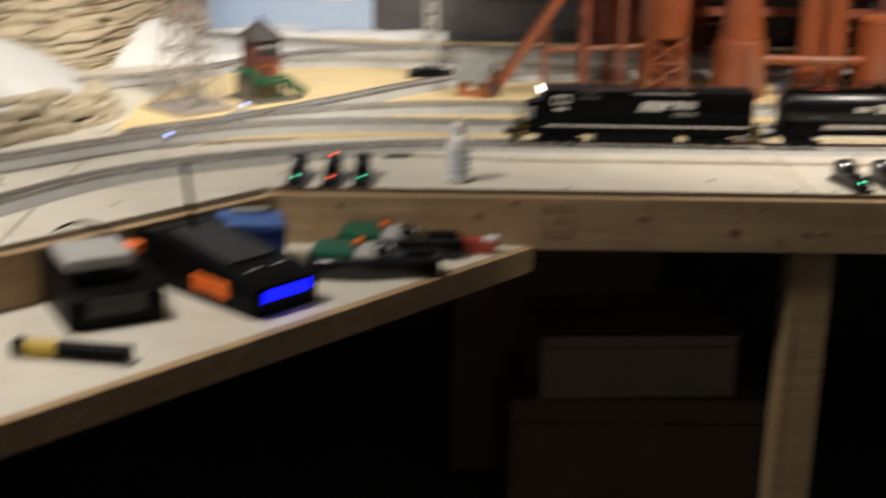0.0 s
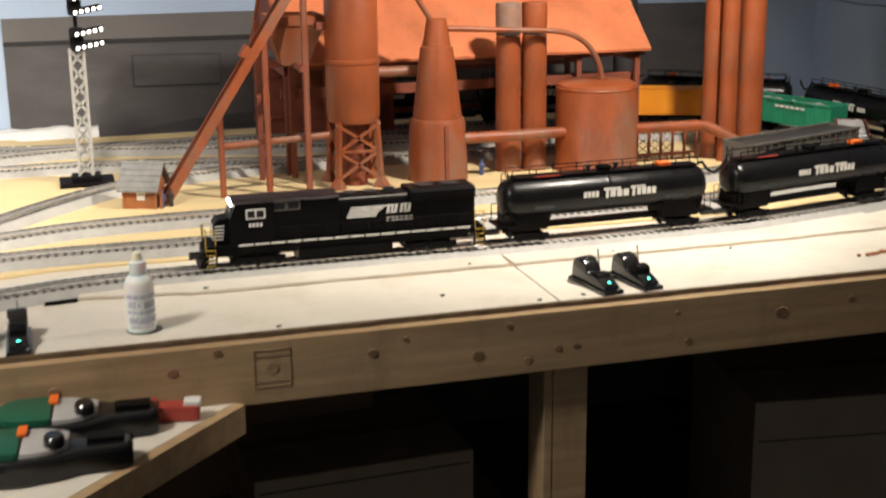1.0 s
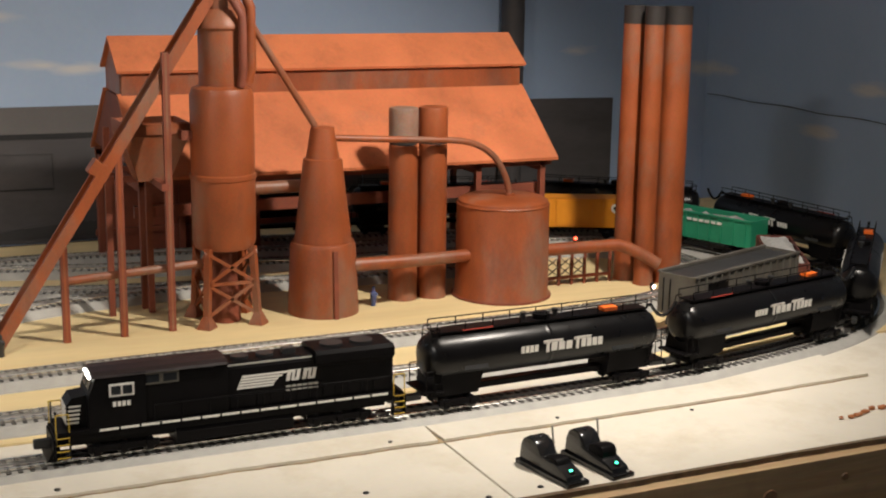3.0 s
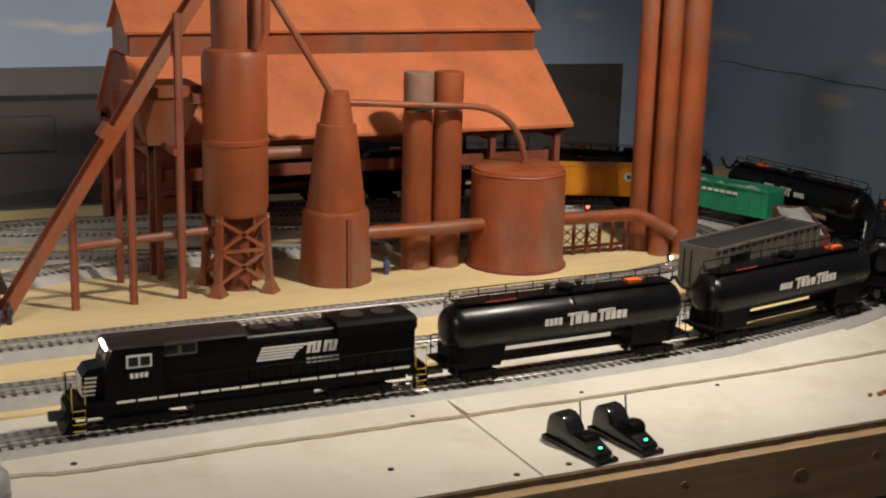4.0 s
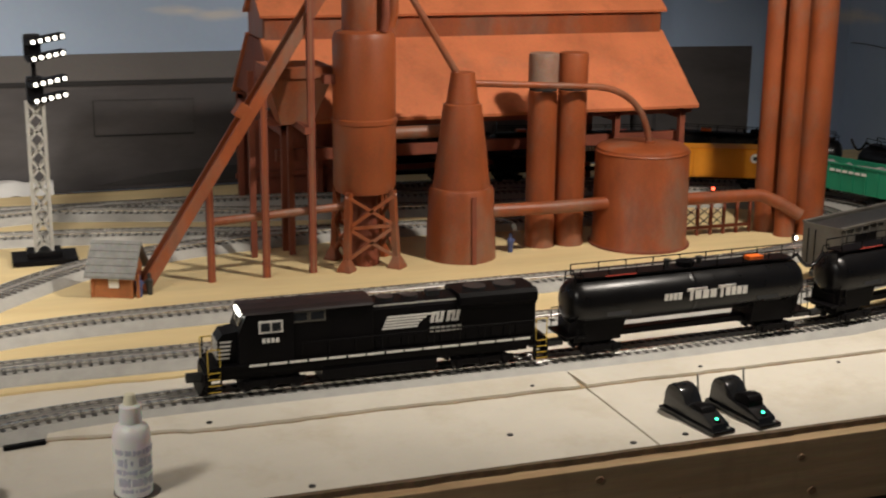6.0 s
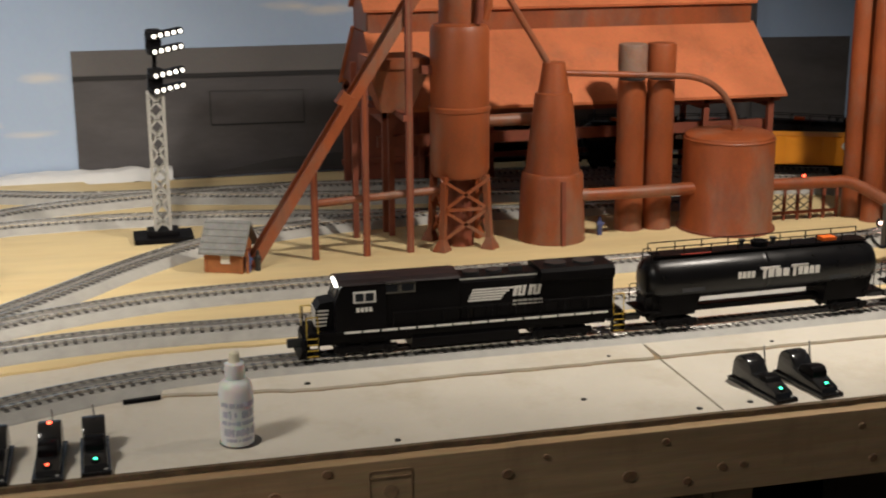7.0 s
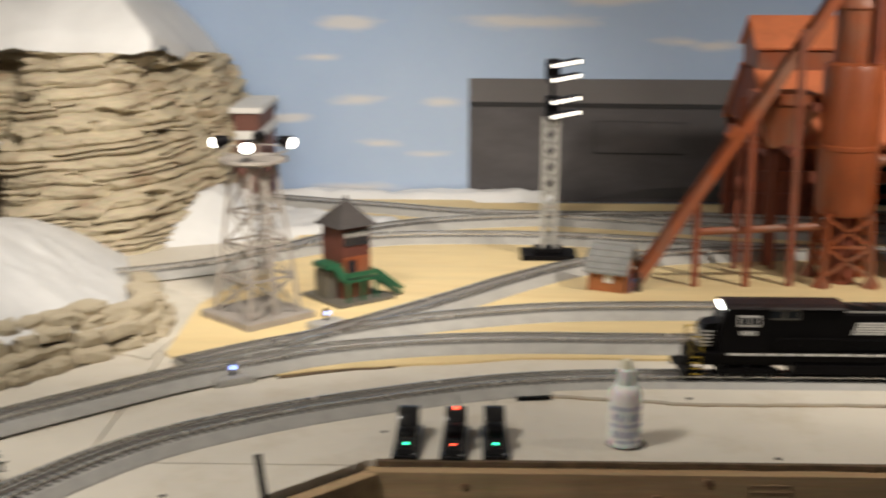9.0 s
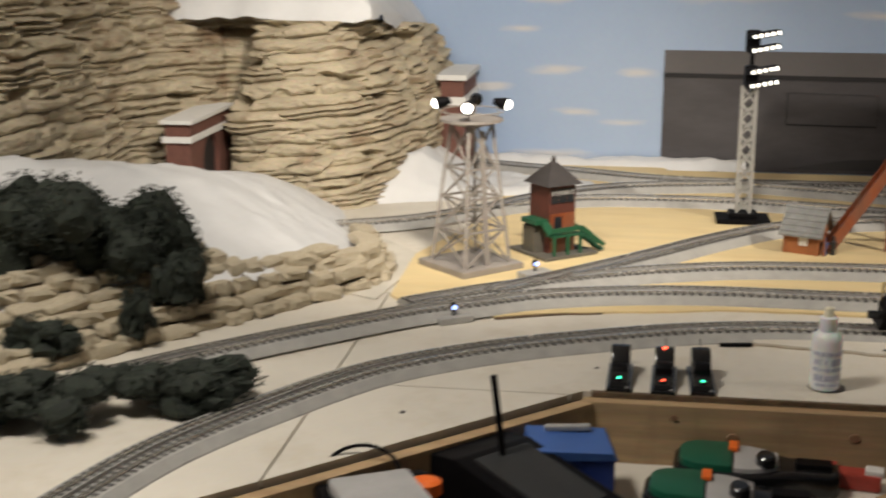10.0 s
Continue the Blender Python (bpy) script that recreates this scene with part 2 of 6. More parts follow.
# ---------- building blocks ----------


def thing(name, m, label, category, group="", kind=""):
    root = new(name)
    root.empty_display_size = 0.02
    root.matrix_world = m
    return tagged(root, label, category, group, kind)


def part(name, bm, mat, parent=None, label="", smooth=False):
    data = bpy.data.meshes.new(name)
    bm.to_mesh(data)
    bm.free()
    data.materials.append(mat)
    if smooth:
        for p in data.polygons:
            p.use_smooth = True
        data.set_sharp_from_angle(angle=radians(40))
    ob = new(name, data)
    ob.parent = parent
    return tagged(ob, label) if label else ob


def share(name, data, parent, m):
    """One more piece on the same mesh."""
    ob = new(name, data)
    ob.parent = parent
    ob.matrix_local = m
    return ob


def box(bm, centre, size, bevel=0.0, turn=None):
    m = Matrix.Translation(centre) @ (turn or Matrix()) @ Matrix.Diagonal((*size, 1))
    got = bmesh.ops.create_cube(bm, size=1, matrix=m)
    if bevel:
        edges = list({e for v in got["verts"] for e in v.link_edges})
        bmesh.ops.bevel(bm, geom=edges, offset=bevel, segments=2, profile=0.7, affect="EDGES")
    return bm


def rod(bm, a, b, r, r2=None, seg=10):
    a, b = Vector(a), Vector(b)
    q = (b - a).to_track_quat("Z", "Y").to_matrix().to_4x4()
    m = Matrix.Translation((a + b) / 2) @ q
    bmesh.ops.create_cone(bm, cap_ends=True, segments=seg, radius1=r, radius2=r if r2 is None else r2, depth=(b - a).length, matrix=m)
    return bm


def beam(bm, a, b, wide, high):
    a, b = Vector(a), Vector(b)
    q = (b - a).to_track_quat("X", "Z").to_matrix().to_4x4()
    bmesh.ops.create_cube(bm, size=1, matrix=Matrix.Translation((a + b) / 2) @ q @ Matrix.Diagonal(((b - a).length, wide, high, 1)))
    return bm


def turned(bm, profile, seg=32, at=(0, 0, 0)):
    """A body of revolution from (radius, height) pairs."""
    rings = []
    for r, z in profile:
        rings.append([bm.verts.new((at[0] + r * math.cos(2 * math.pi * k / seg), at[1] + r * math.sin(2 * math.pi * k / seg), at[2] + z)) for k in range(seg)])
    for lower, upper in zip(rings, rings[1:]):
        for k in range(seg):
            bm.faces.new((lower[k], lower[(k + 1) % seg], upper[(k + 1) % seg], upper[k]))
    bm.faces.new(rings[-1])
    bm.faces.new(rings[0][::-1])
    return bm


def pipe(bm, points, r, seg=12):
    """A bent tube through points."""
    points = [Vector(p) for p in points]
    rings = []
    side = None
    for k, p in enumerate(points):
        way = (points[min(k + 1, len(points) - 1)] - points[max(k - 1, 0)]).normalized()
        side = (way.orthogonal() if side is None else side - way * side.dot(way)).normalized()
        up = way.cross(side)
        rings.append([bm.verts.new(p + r * (math.cos(2 * math.pi * j / seg) * side + math.sin(2 * math.pi * j / seg) * up)) for j in range(seg)])
    for lower, upper in zip(rings, rings[1:]):
        for j in range(seg):
            bm.faces.new((lower[j], lower[(j + 1) % seg], upper[(j + 1) % seg], upper[j]))
    bm.faces.new(rings[0][::-1])
    bm.faces.new(rings[-1])
    return bm


def slab(bm, outline, z0, z1):
    lower = [bm.verts.new((x, y, z0)) for x, y in outline]
    upper = [bm.verts.new((x, y, z1)) for x, y in outline]
    bm.faces.new(lower[::-1])
    bm.faces.new(upper)
    for k in range(len(outline)):
        j = (k + 1) % len(outline)
        bm.faces.new((lower[k], lower[j], upper[j], upper[k]))
    bmesh.ops.recalc_face_normals(bm, faces=bm.faces)
    return bm


def extrude_x(bm, outline, x0, x1):
    """A prism along x from a (y, z) outline."""
    a = [bm.verts.new((x0, y, z)) for y, z in outline]
    b = [bm.verts.new((x1, y, z)) for y, z in outline]
    bm.faces.new(a[::-1])
    bm.faces.new(b)
    for k in range(len(outline)):
        j = (k + 1) % len(outline)
        bm.faces.new((a[k], a[j], b[j], b[k]))
    bmesh.ops.recalc_face_normals(bm, faces=bm.faces)
    return bm


def extrude_y(bm, outline, y0, y1):
    """A prism along y from an (x, z) outline."""
    a = [bm.verts.new((x, y0, z)) for x, z in outline]
    b = [bm.verts.new((x, y1, z)) for x, z in outline]
    bm.faces.new(a)
    bm.faces.new(b[::-1])
    for k in range(len(outline)):
        j = (k + 1) % len(outline)
        bm.faces.new((a[k], a[j], b[j], b[k]))
    bmesh.ops.recalc_face_normals(bm, faces=bm.faces)
    return bm


def B():
    return bmesh.new()


def curve_through(points, step=0.015):
    """Even points on a smooth line through the given plan points."""
    ps = [Vector(p) for p in points]
    ps = [ps[0] * 2 - ps[1], *ps, ps[-1] * 2 - ps[-2]]
    dense = []
    for a, b, c, d in zip(ps, ps[1:], ps[2:], ps[3:]):
        for k in range(24):
            s = k / 24
            dense.append(0.5 * (2 * b + (c - a) * s + (2 * a - 5 * b + 4 * c - d) * s * s + (3 * b - a - 3 * c + d) * s ** 3))
    dense.append(ps[-2])
    out, left = [dense[0]], step
    for a, b in zip(dense, dense[1:]):
        way, long = b - a, (b - a).length
        at = 0.0
        while long - at >= left:
            at += left
            out.append(a + way * (at / long))
            left = step
        left -= long - at
    return out

# ---------- the room ----------


def room_part(name, label, centre, size, mat, category="wall"):
    return tagged(part(name, box(B(), centre, size), mat), label, category, kind="structure")


room_part("wall_north", "sky-blue basement wall painted with soft white clouds", (-0.25, 1.86, 1.2), (4.5, 0.12, 2.4), SKY)
room_part("wall_east", "sky-blue side wall painted with small clouds", (2.01, -0.85, 1.2), (0.12, 5.3, 2.4), SKY)
room_part("wall_west", "sky-blue side wall beyond the plaster mountain", (-2.46, -0.85, 1.2), (0.12, 5.3, 2.4), SKY)
room_part("wall_south", "plain painted basement wall behind the aisle", (-0.25, -3.56, 1.2), (4.5, 0.12, 2.4), DRYWALL)
room_part("floor", "dark concrete basement floor in deep shade", (-0.225, -0.82, -0.05), (4.6, 5.6, 0.1), CONCRETE, "floor")
room_part("ceiling", "plain painted basement ceiling", (-0.225, -0.82, 2.45), (4.6, 5.6, 0.1), DRYWALL, "ceiling")

room_part("foundation_north", "rough dark foundation wall below the table", (-0.25, 1.79, 0.45), (4.3, 0.02, 0.9), CONCRETE)
room_part("foundation_east", "rough dark foundation wall beside the table", (1.94, -0.85, 0.45), (0.02, 5.2, 0.9), CONCRETE)
room_part("foundation_west", "rough dark foundation wall under the mountain", (-2.39, -0.85, 0.45), (0.02, 5.2, 0.9), CONCRETE)

# grey printed panel along the foot of the back wall
panel = thing("backdrop_panel", pose(0, 1.8, 0), "long dark grey factory backdrop panel on the sky wall", "backdrop", kind="structure")
part("board", extrude_y(B(), [(-0.42, 0.94), (0.9, 0.94), (0.9, 1.2465), (0.267, 1.257), (-0.42, 1.2575)], -0.004, -0.001), PANEL, panel)
part("board", extrude_y(B(), [(0.902, 0.94), (1.64, 0.94), (1.64, 1.2355), (0.902, 1.2465)], -0.004, -0.001), PANEL, panel)
part("roof_line", extrude_y(B(), [(-0.42, 1.187), (0.9, 1.179), (0.9, 1.19), (-0.42, 1.198)], -0.007, -0.004), PANEL_DARK, panel, "thin black roof line")
part("roof_band", extrude_y(B(), [(-0.42, 1.1985), (0.9, 1.1905), (0.9, 1.246), (0.267, 1.2565), (-0.42, 1.257)], -0.0063, -0.0043), PANEL_LIGHT, panel, "lighter grey roof band")
part("panel_line", extrude_y(B(), [(-0.099, 1.066), (0.131, 1.064), (0.131, 1.068), (-0.099, 1.07)], -0.0065, -0.0045), PANEL_DARK, panel)
part("panel_line", box(B(), (-0.099, -0.0055, 1.11), (0.003, 0.002, 0.08)), PANEL_DARK, panel)
part("panel_line", box(B(), (0.131, -0.0055, 1.108), (0.0016, 0.002, 0.078)), PANEL_FOOT, panel)
part("panel_line", extrude_y(B(), [(-0.099, 1.1505), (0.131, 1.1465), (0.131, 1.148), (-0.099, 1.152)], -0.0065, -0.0045), PANEL_FOOT, panel)
# Darker strip along the foot of the panel, with a slanting left end.
part("dark_foot", extrude_y(B(), [(-0.1, 0.95), (1.42, 0.95), (1.42, 0.987), (0.2, 0.985), (0.046, 0.975)], -0.007, -0.0045), PANEL_FOOT, panel, "dark strip along the panel foot")
tagged(part("wall_pipe", rod(B(), (1.307, 1.765, TAN), (1.307, 1.765, 2.4), 0.031, seg=20), PANEL, smooth=True), "dark painted pipe standing against the sky wall", "pipe", kind="structure")

# Thin tube added to draw the dark crease line along the side wall.
tagged(part("wall_line", pipe(B(), [(1.945, 1.78 - 0.04 * k, 1.2395 - 0.006 * (k / 22) + 0.002 * math.sin(k * 0.9)) for k in range(24)], 0.0013, 6), PANEL, smooth=True), "thin dark line along the dim side wall", "cable")

# ---------- the benchwork ----------
SHEETS = [
    [(-0.9035, -0.016), (-0.562, -0.016), (-0.546, 0.0), (0.4112, 0.0), (0.4112, 0.45), (-0.9035, 0.45)],
    [(0.4148, 0.0), (1.945, 0.0), (1.945, 0.45), (0.4148, 0.45)],
    [(-0.9035, -0.019), (-0.9035, -0.362), (-0.565, -0.019)],
    [(-0.9068, 0.45), (-2.39, 0.45), (-2.39, -1.83), (-0.9068, -0.365)],
    [(-2.39, 0.4535), (-0.55, 0.4535), (-0.55, 1.795), (-2.39, 1.795)],
]
table = thing("table_top", pose(0, 0, 0), "white-painted plywood train table top in butted sheets", "table top", kind="structure")
for outline in SHEETS:
    part("sheet", slab(B(), outline, T - 0.012, T), WHITE_TOP, table)
part("underlay", slab(B(), [(-2.39, -1.8), (-0.906, -0.35), (-0.55, 0.012), (1.945, 0.012), (1.945, 1.795), (-2.39, 1.795)], T - 0.02, T - 0.0122), PLY_EDGE_SHADE, table, "dark edge of the layer below")


def ragged(y, x, size=0.004):
    return y + size * noise.noise((x * 14, y * 3, 0.3)) + size * 0.6 * noise.noise((x * 55, 2.0, y))


edge = [(x / 50, ragged(0.425, x / 50, 0.006)) for x in range(-15, 98)]
lip = [(x, ragged(y, x, 0.005)) for x, y in ((-0.705, 0.327), (-0.68, 0.336), (-0.65, 0.347), (-0.62, 0.357), (-0.59, 0.366), (-0.56, 0.374), (-0.53, 0.381), (-0.5, 0.386), (-0.46, 0.392), (-0.42, 0.399), (-0.38, 0.408), (-0.34, 0.418))]
edge = [(-0.86, 0.375), (-0.76, 0.385), *lip, *edge]
tan = thing("plywood_deck", pose(0, 0, 0), "bare tan plywood deck under the mill and yard tracks", "plywood deck", kind="structure")
part("board", slab(B(), [*edge, (1.945, 1.705), (-0.40, 1.705), (-0.43, 1.795), (-0.8, 1.795), (-0.8, 1.1), (-0.905, 0.72), (-0.9, 0.43)], T + 0.0005, TAN), PLY, tan)
part("splintered_edge", slab(B(), [*[(x, y - 0.009 + 0.05 * max(0.0, x + 0.66)) for x, y in lip[:7]], *lip[6::-1]], T + 0.0003, T + 0.0026), PLY_EDGE_SHADE, tan, "dark splintered plywood edge")

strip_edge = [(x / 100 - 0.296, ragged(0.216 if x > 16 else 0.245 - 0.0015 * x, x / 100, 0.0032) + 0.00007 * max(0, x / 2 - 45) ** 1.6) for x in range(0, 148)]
# Strip coloured dark for the shaded gap between white sheet and fascia.
part("edge_shade_strip", slab(B(), [*[(x / 90, ragged(-0.0045, x / 90, 0.0032)) for x in range(-48, 175)], (1.94, 0.003), (-0.535, 0.003)], T - 0.006, T + 0.0009), PLY_EDGE_SHADE, table, "ragged strip coloured as the shaded gap along the white sheet")
strip = thing("cream_strip", pose(0, 0, 0), "cream-painted ragged board strip in front of the main track", "board strip")
# Brown line along the front foot of the strip.
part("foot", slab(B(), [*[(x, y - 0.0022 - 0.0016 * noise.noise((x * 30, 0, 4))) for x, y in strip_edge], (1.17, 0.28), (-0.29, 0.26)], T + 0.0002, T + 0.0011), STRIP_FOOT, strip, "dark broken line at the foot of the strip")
part("stub", box(B(), (-0.322, 0.234, T + 0.003), (0.05, 0.008, 0.005), 0.001, Matrix.Rotation(radians(8), 4, "Z")), BLACK_MATT, strip, "short black stub at the end of the strip")
cut = [p for p in strip_edge if p[0] < 0.409], [p for p in strip_edge if p[0] > 0.411]
part("board", slab(B(), [*cut[0], (0.409, 0.278), (-0.29, 0.278)], T + 0.0005, T + 0.005), WHITE_TOP, strip)
part("board", slab(B(), [*cut[1], (1.17, 0.345), (0.9, 0.29), (0.6, 0.278), (0.411, 0.278)], T + 0.0005, T + 0.0048), WHITE_TOP, strip)
tagged(part("road", slab(B(), [(-0.92, 0.40), (-0.9, 0.55), (-0.905, 0.74), (-0.97, 0.82), (-1.1, 0.93), (-1.16, 0.9), (-1.03, 0.76), (-0.965, 0.6), (-0.99, 0.44)], T + 0.0006, T + 0.003), ROAD), "narrow grey painted model road", "road", kind="structure")

fascia = thing("fascia", pose(0, 0, 0), "knotty pine fascia boards along the table edge", "fascia", kind="structure")
part("front_board", box(B(), (0.70, -0.012, 0.896), (2.49, 0.02, 0.094), 0.0015), LUMBER, fascia)
a, b = Vector((-0.545, -0.012)), Vector((-2.36, -1.827))
mid = (a + b) / 2
part("angled_board", box(B(), (mid.x + 0.007, mid.y - 0.007, 0.893), ((b - a).length, 0.02, 0.098), 0.0015, Matrix.Rotation(radians(45), 4, "Z")), LUMBER, fascia)
rng = random.Random(4)
for x, z, r in ((-0.179, 0.91, 0.007), (-0.115, 0.933, 0.006), (0.11, 0.908, 0.007), (0.16, 0.925, 0.004), (0.272, 0.886, 0.009), (0.40, 0.885, 0.006), (0.43, 0.885, 0.005), (0.352, 0.87, 0.006),
                (0.60, 0.92, 0.005), (0.784, 0.903, 0.011), (0.91, 0.913, 0.006), (0.32, 0.928, 0.005), (0.62, 0.872, 0.006), (-0.34, 0.9, 0.008), (-0.42, 0.925, 0.005), (1.12, 0.89, 0.008), (1.34, 0.92, 0.006)):
    bm = B()
    bmesh.ops.create_cone(bm, cap_ends=True, segments=14, radius1=r, radius2=r * 0.8, depth=0.002, matrix=pose(x, -0.0225, z, 90) @ Matrix.Diagonal((1.2, 1, 1, 1)))
    part("knot", bm, KNOT, fascia)
for z in (0.93, 0.921, 0.882, 0.874):
    part("stamp_line", box(B(), (-0.038, -0.0224, z), (0.052, 0.0012, 0.0022)), STAMP, fascia)
part("stamp_mark", turned(B(), [(0.009, 0), (0.009, 0.0012)], 16), STAMP, fascia).matrix_local = pose(-0.038, -0.0218, 0.902, 90)
for x in (-0.064, -0.012):
    part("stamp_line", box(B(), (x, -0.0224, 0.902), (0.0018, 0.0012, 0.055)), STAMP, fascia)


def table_leg(x, y):
    leg = thing("table_leg", pose(x, y, 0), "rough pine post under the table edge", "table leg", "posts under the table", "structure")
    part("post", box(B(), (0, 0, 0.42), (0.058, 0.038, 0.838), 0.002), LUMBER, leg)
    part("cleat", box(B(), (-0.0375, 0.015, 0.46), (0.014, 0.07, 0.76), 0.002), LUMBER, leg)


table_leg(0.435, 0.03)
table_leg(1.75, 0.03)
table_leg(-1.95, -1.35)

for x, y, r in ((-0.10, 0.232, 0.004), (0.34, 0.232, 0.003), (0.6, 0.232, 0.003), (-0.02, 0.018, 0.004), (0.385, 0.02, 0.004), (0.46, 0.025, 0.004), (0.25, 0.09, 0.004), (-0.43, 0.05, 0.004), (-0.72, 0.08, 0.004), (-0.78, -0.12, 0.004), (-0.86, 0.03, 0.003), (0.81, 0.2, 0.003), (-0.53, 0.1, 0.003)):
    tagged(part("screw_head", turned(B(), [(r, 0), (r, 0.0012), (r * 0.5, 0.0016)], 12, (x, y, T if y < 0.22 else T + 0.005)), GUNMETAL), "small dark screw head in the table top", "screw", "screws in the table top")

# lower shelf with its slanting front edge
SHELF = 0.856
shelf = thing("corner_shelf", pose(0, 0, 0), "white lower shelf with a slanting pine front edge", "shelf", kind="structure")
part("board", slab(B(), [(-0.097, -0.024), (-0.527, -0.024), (-2.2, -1.697), (-2.2, -2.24), (-1.7, -1.72)], SHELF - 0.012, SHELF), WHITE_TOP, shelf)
a, b = Vector((-0.095, -0.023)), Vector((-1.9, -1.93))
mid = (a + b) / 2
part("front_edge", box(B(), (mid.x + 0.007, mid.y - 0.007, SHELF - 0.0215), ((b - a).length, 0.018, 0.044), 0.0015, Matrix.Rotation(radians(46.6), 4, "Z")), LUMBER, shelf)

# ---------- track ----------
BED_H, RAIL_TOP = 0.012, 0.0172


def sweep(bm, line, outline, closed=True):
    """Carries a (side, height) outline along plan points."""
    rings = []
    for k, p in enumerate(line):
        way = (line[min(k + 1, len(line) - 1)] - line[max(k - 1, 0)]).normalized()
        left = Vector((-way.y, way.x))
        rings.append([bm.verts.new((p.x + left.x * s, p.y + left.y * s, z)) for s, z in outline])
    n = len(outline)
    for a, b in zip(rings, rings[1:]):
        for k in range(n):
            j = (k + 1) % n
            bm.faces.new((a[k], a[j], b[j], b[k]))
    bm.faces.new(rings[0])
    bm.faces.new(rings[-1][::-1])
    bmesh.ops.recalc_face_normals(bm, faces=bm.faces)
    return bm


def track(points, z, label, lift=0.0, spacing=0.0145):
    line = curve_through(points, spacing)
    root = thing("track", pose(0, 0, z), label, "model track", "toy train tracks", "structure")
    h = BED_H + lift
    part("roadbed", sweep(B(), line, [(-0.046, 0), (-0.045, 0.002), (-0.0345, h - 0.002), (-0.032, h), (0.032, h), (0.0345, h - 0.002), (0.045, 0.002), (0.046, 0)]), BED, root)
    bm = B()
    for k, p in enumerate(line[:-1]):
        way = (line[k + 1] - p).normalized()
        m = Matrix.Translation((p.x, p.y, h + 0.0008)) @ Matrix.Rotation(math.atan2(way.y, way.x), 4, "Z") @ Matrix.Diagonal((0.0056, 0.055, 0.0016, 1))
        bmesh.ops.create_cube(bm, size=1, matrix=m)
    tagged(part("ties", bm, TIE, root), kind="stuff")
    for s, mat in ((-0.0165, RAIL), (0.0, RAIL_MID), (0.0165, RAIL)):
        w = 0.0012 if s else 0.0008
        t = h + 0.0052
        part("rail", sweep(B(), line, [(s - w * 1.5, h + 0.0016), (s - w * 0.5, h + 0.0024), (s - w * 0.5, t - 0.0014), (s - w, t - 0.0011), (s - w, t), (s + w, t), (s + w, t - 0.0011), (s + w * 0.5, t - 0.0014), (s + w * 0.5, h + 0.0024), (s + w * 1.5, h + 0.0016)]), mat, root, "bright steel rail" if s else "darker centre rail")
    return line


MAIN = [(-1.13, -0.62), (-1.1, -0.48), (-1.048, -0.31), (-0.957, -0.142), (-0.847, 0.016), (-0.705, 0.13), (-0.549, 0.213), (-0.376, 0.281), (-0.2, 0.311), (0.1, 0.316), (0.45, 0.316), (0.72, 0.325), (0.94, 0.346),
        (1.15, 0.388), (1.31, 0.445), (1.44, 0.53), (1.535, 0.65), (1.58, 0.79), (1.588, 0.93), (1.568, 1.07), (1.51, 1.21), (1.41, 1.33), (1.27, 1.41), (1.1, 1.455), (0.9, 1.5), (0.6, 1.55), (0.3, 1.58)]
INNER = [(-1.327, -0.208), (-1.2, -0.064), (-1.092, 0.059), (-0.966, 0.183), (-0.845, 0.293), (-0.749, 0.354), (-0.66, 0.412), (-0.516, 0.462), (-0.34, 0.487), (-0.1, 0.487), (0.37, 0.487), (0.7, 0.49), (0.92, 0.508), (1.12, 0.552),
         (1.27, 0.615), (1.385, 0.70), (1.455, 0.82), (1.472, 0.95), (1.445, 1.08), (1.375, 1.19), (1.26, 1.28), (1.1, 1.338), (0.9, 1.38), (0.6, 1.42), (0.2, 1.49), (-0.05, 1.503), (-0.228, 1.505), (-0.428, 1.525), (-0.636, 1.6), (-0.93, 1.7)]
THIRD = [(-0.85, 0.345), (-0.762, 0.42), (-0.687, 0.476), (-0.608, 0.535), (-0.522, 0.584), (-0.41, 0.63), (-0.27, 0.67), (-0.08, 0.685), (0.23, 0.69), (0.6, 0.695), (0.85, 0.705), (1.05, 0.735), (1.22, 0.80), (1.33, 0.91), (1.35, 1.03),
         (1.29, 1.13), (1.15, 1.21), (0.95, 1.25), (0.6, 1.29), (0.2, 1.36), (-0.02, 1.42), (-0.2, 1.47)]
SIDING = [(-0.72, 0.43), (-0.649, 0.508), (-0.525, 0.647), (-0.433, 0.755), (-0.33, 0.879), (-0.2, 1.005), (-0.03, 1.09), (0.15, 1.13), (0.3, 1.148)]
YARD = [(-1.22, 0.86), (-1.085, 0.908), (-0.947, 0.985), (-0.846, 1.084), (-0.735, 1.177), (-0.616, 1.246), (-0.492, 1.27), (-0.305, 1.274), (-0.076, 1.24), (0.12, 1.19), (0.319, 1.156), (0.692, 1.125), (1.02, 1.12)]
CROSS = [(-0.80, 1.12), (-0.71, 1.25), (-0.61, 1.345), (-0.49, 1.412), (-0.3, 1.462), (-0.08, 1.49), (0.1, 1.5)]
main_line = track(MAIN, T, "grey-bedded three-rail main track along the table edge")
inner_line = track(INNER, TAN, "grey-bedded three-rail inner loop track", 0.0006)
third_line = track(THIRD, TAN, "grey-bedded three-rail track beside the mill", 0.0012)
track(SIDING, TAN, "grey-bedded three-rail siding behind the shed", 0.0018)
track(YARD, TAN, "grey-bedded three-rail yard track", 0.0004)
track(CROSS, TAN, "grey-bedded three-rail crossover in the yard", 0.0024)

# ---------- the mill ----------


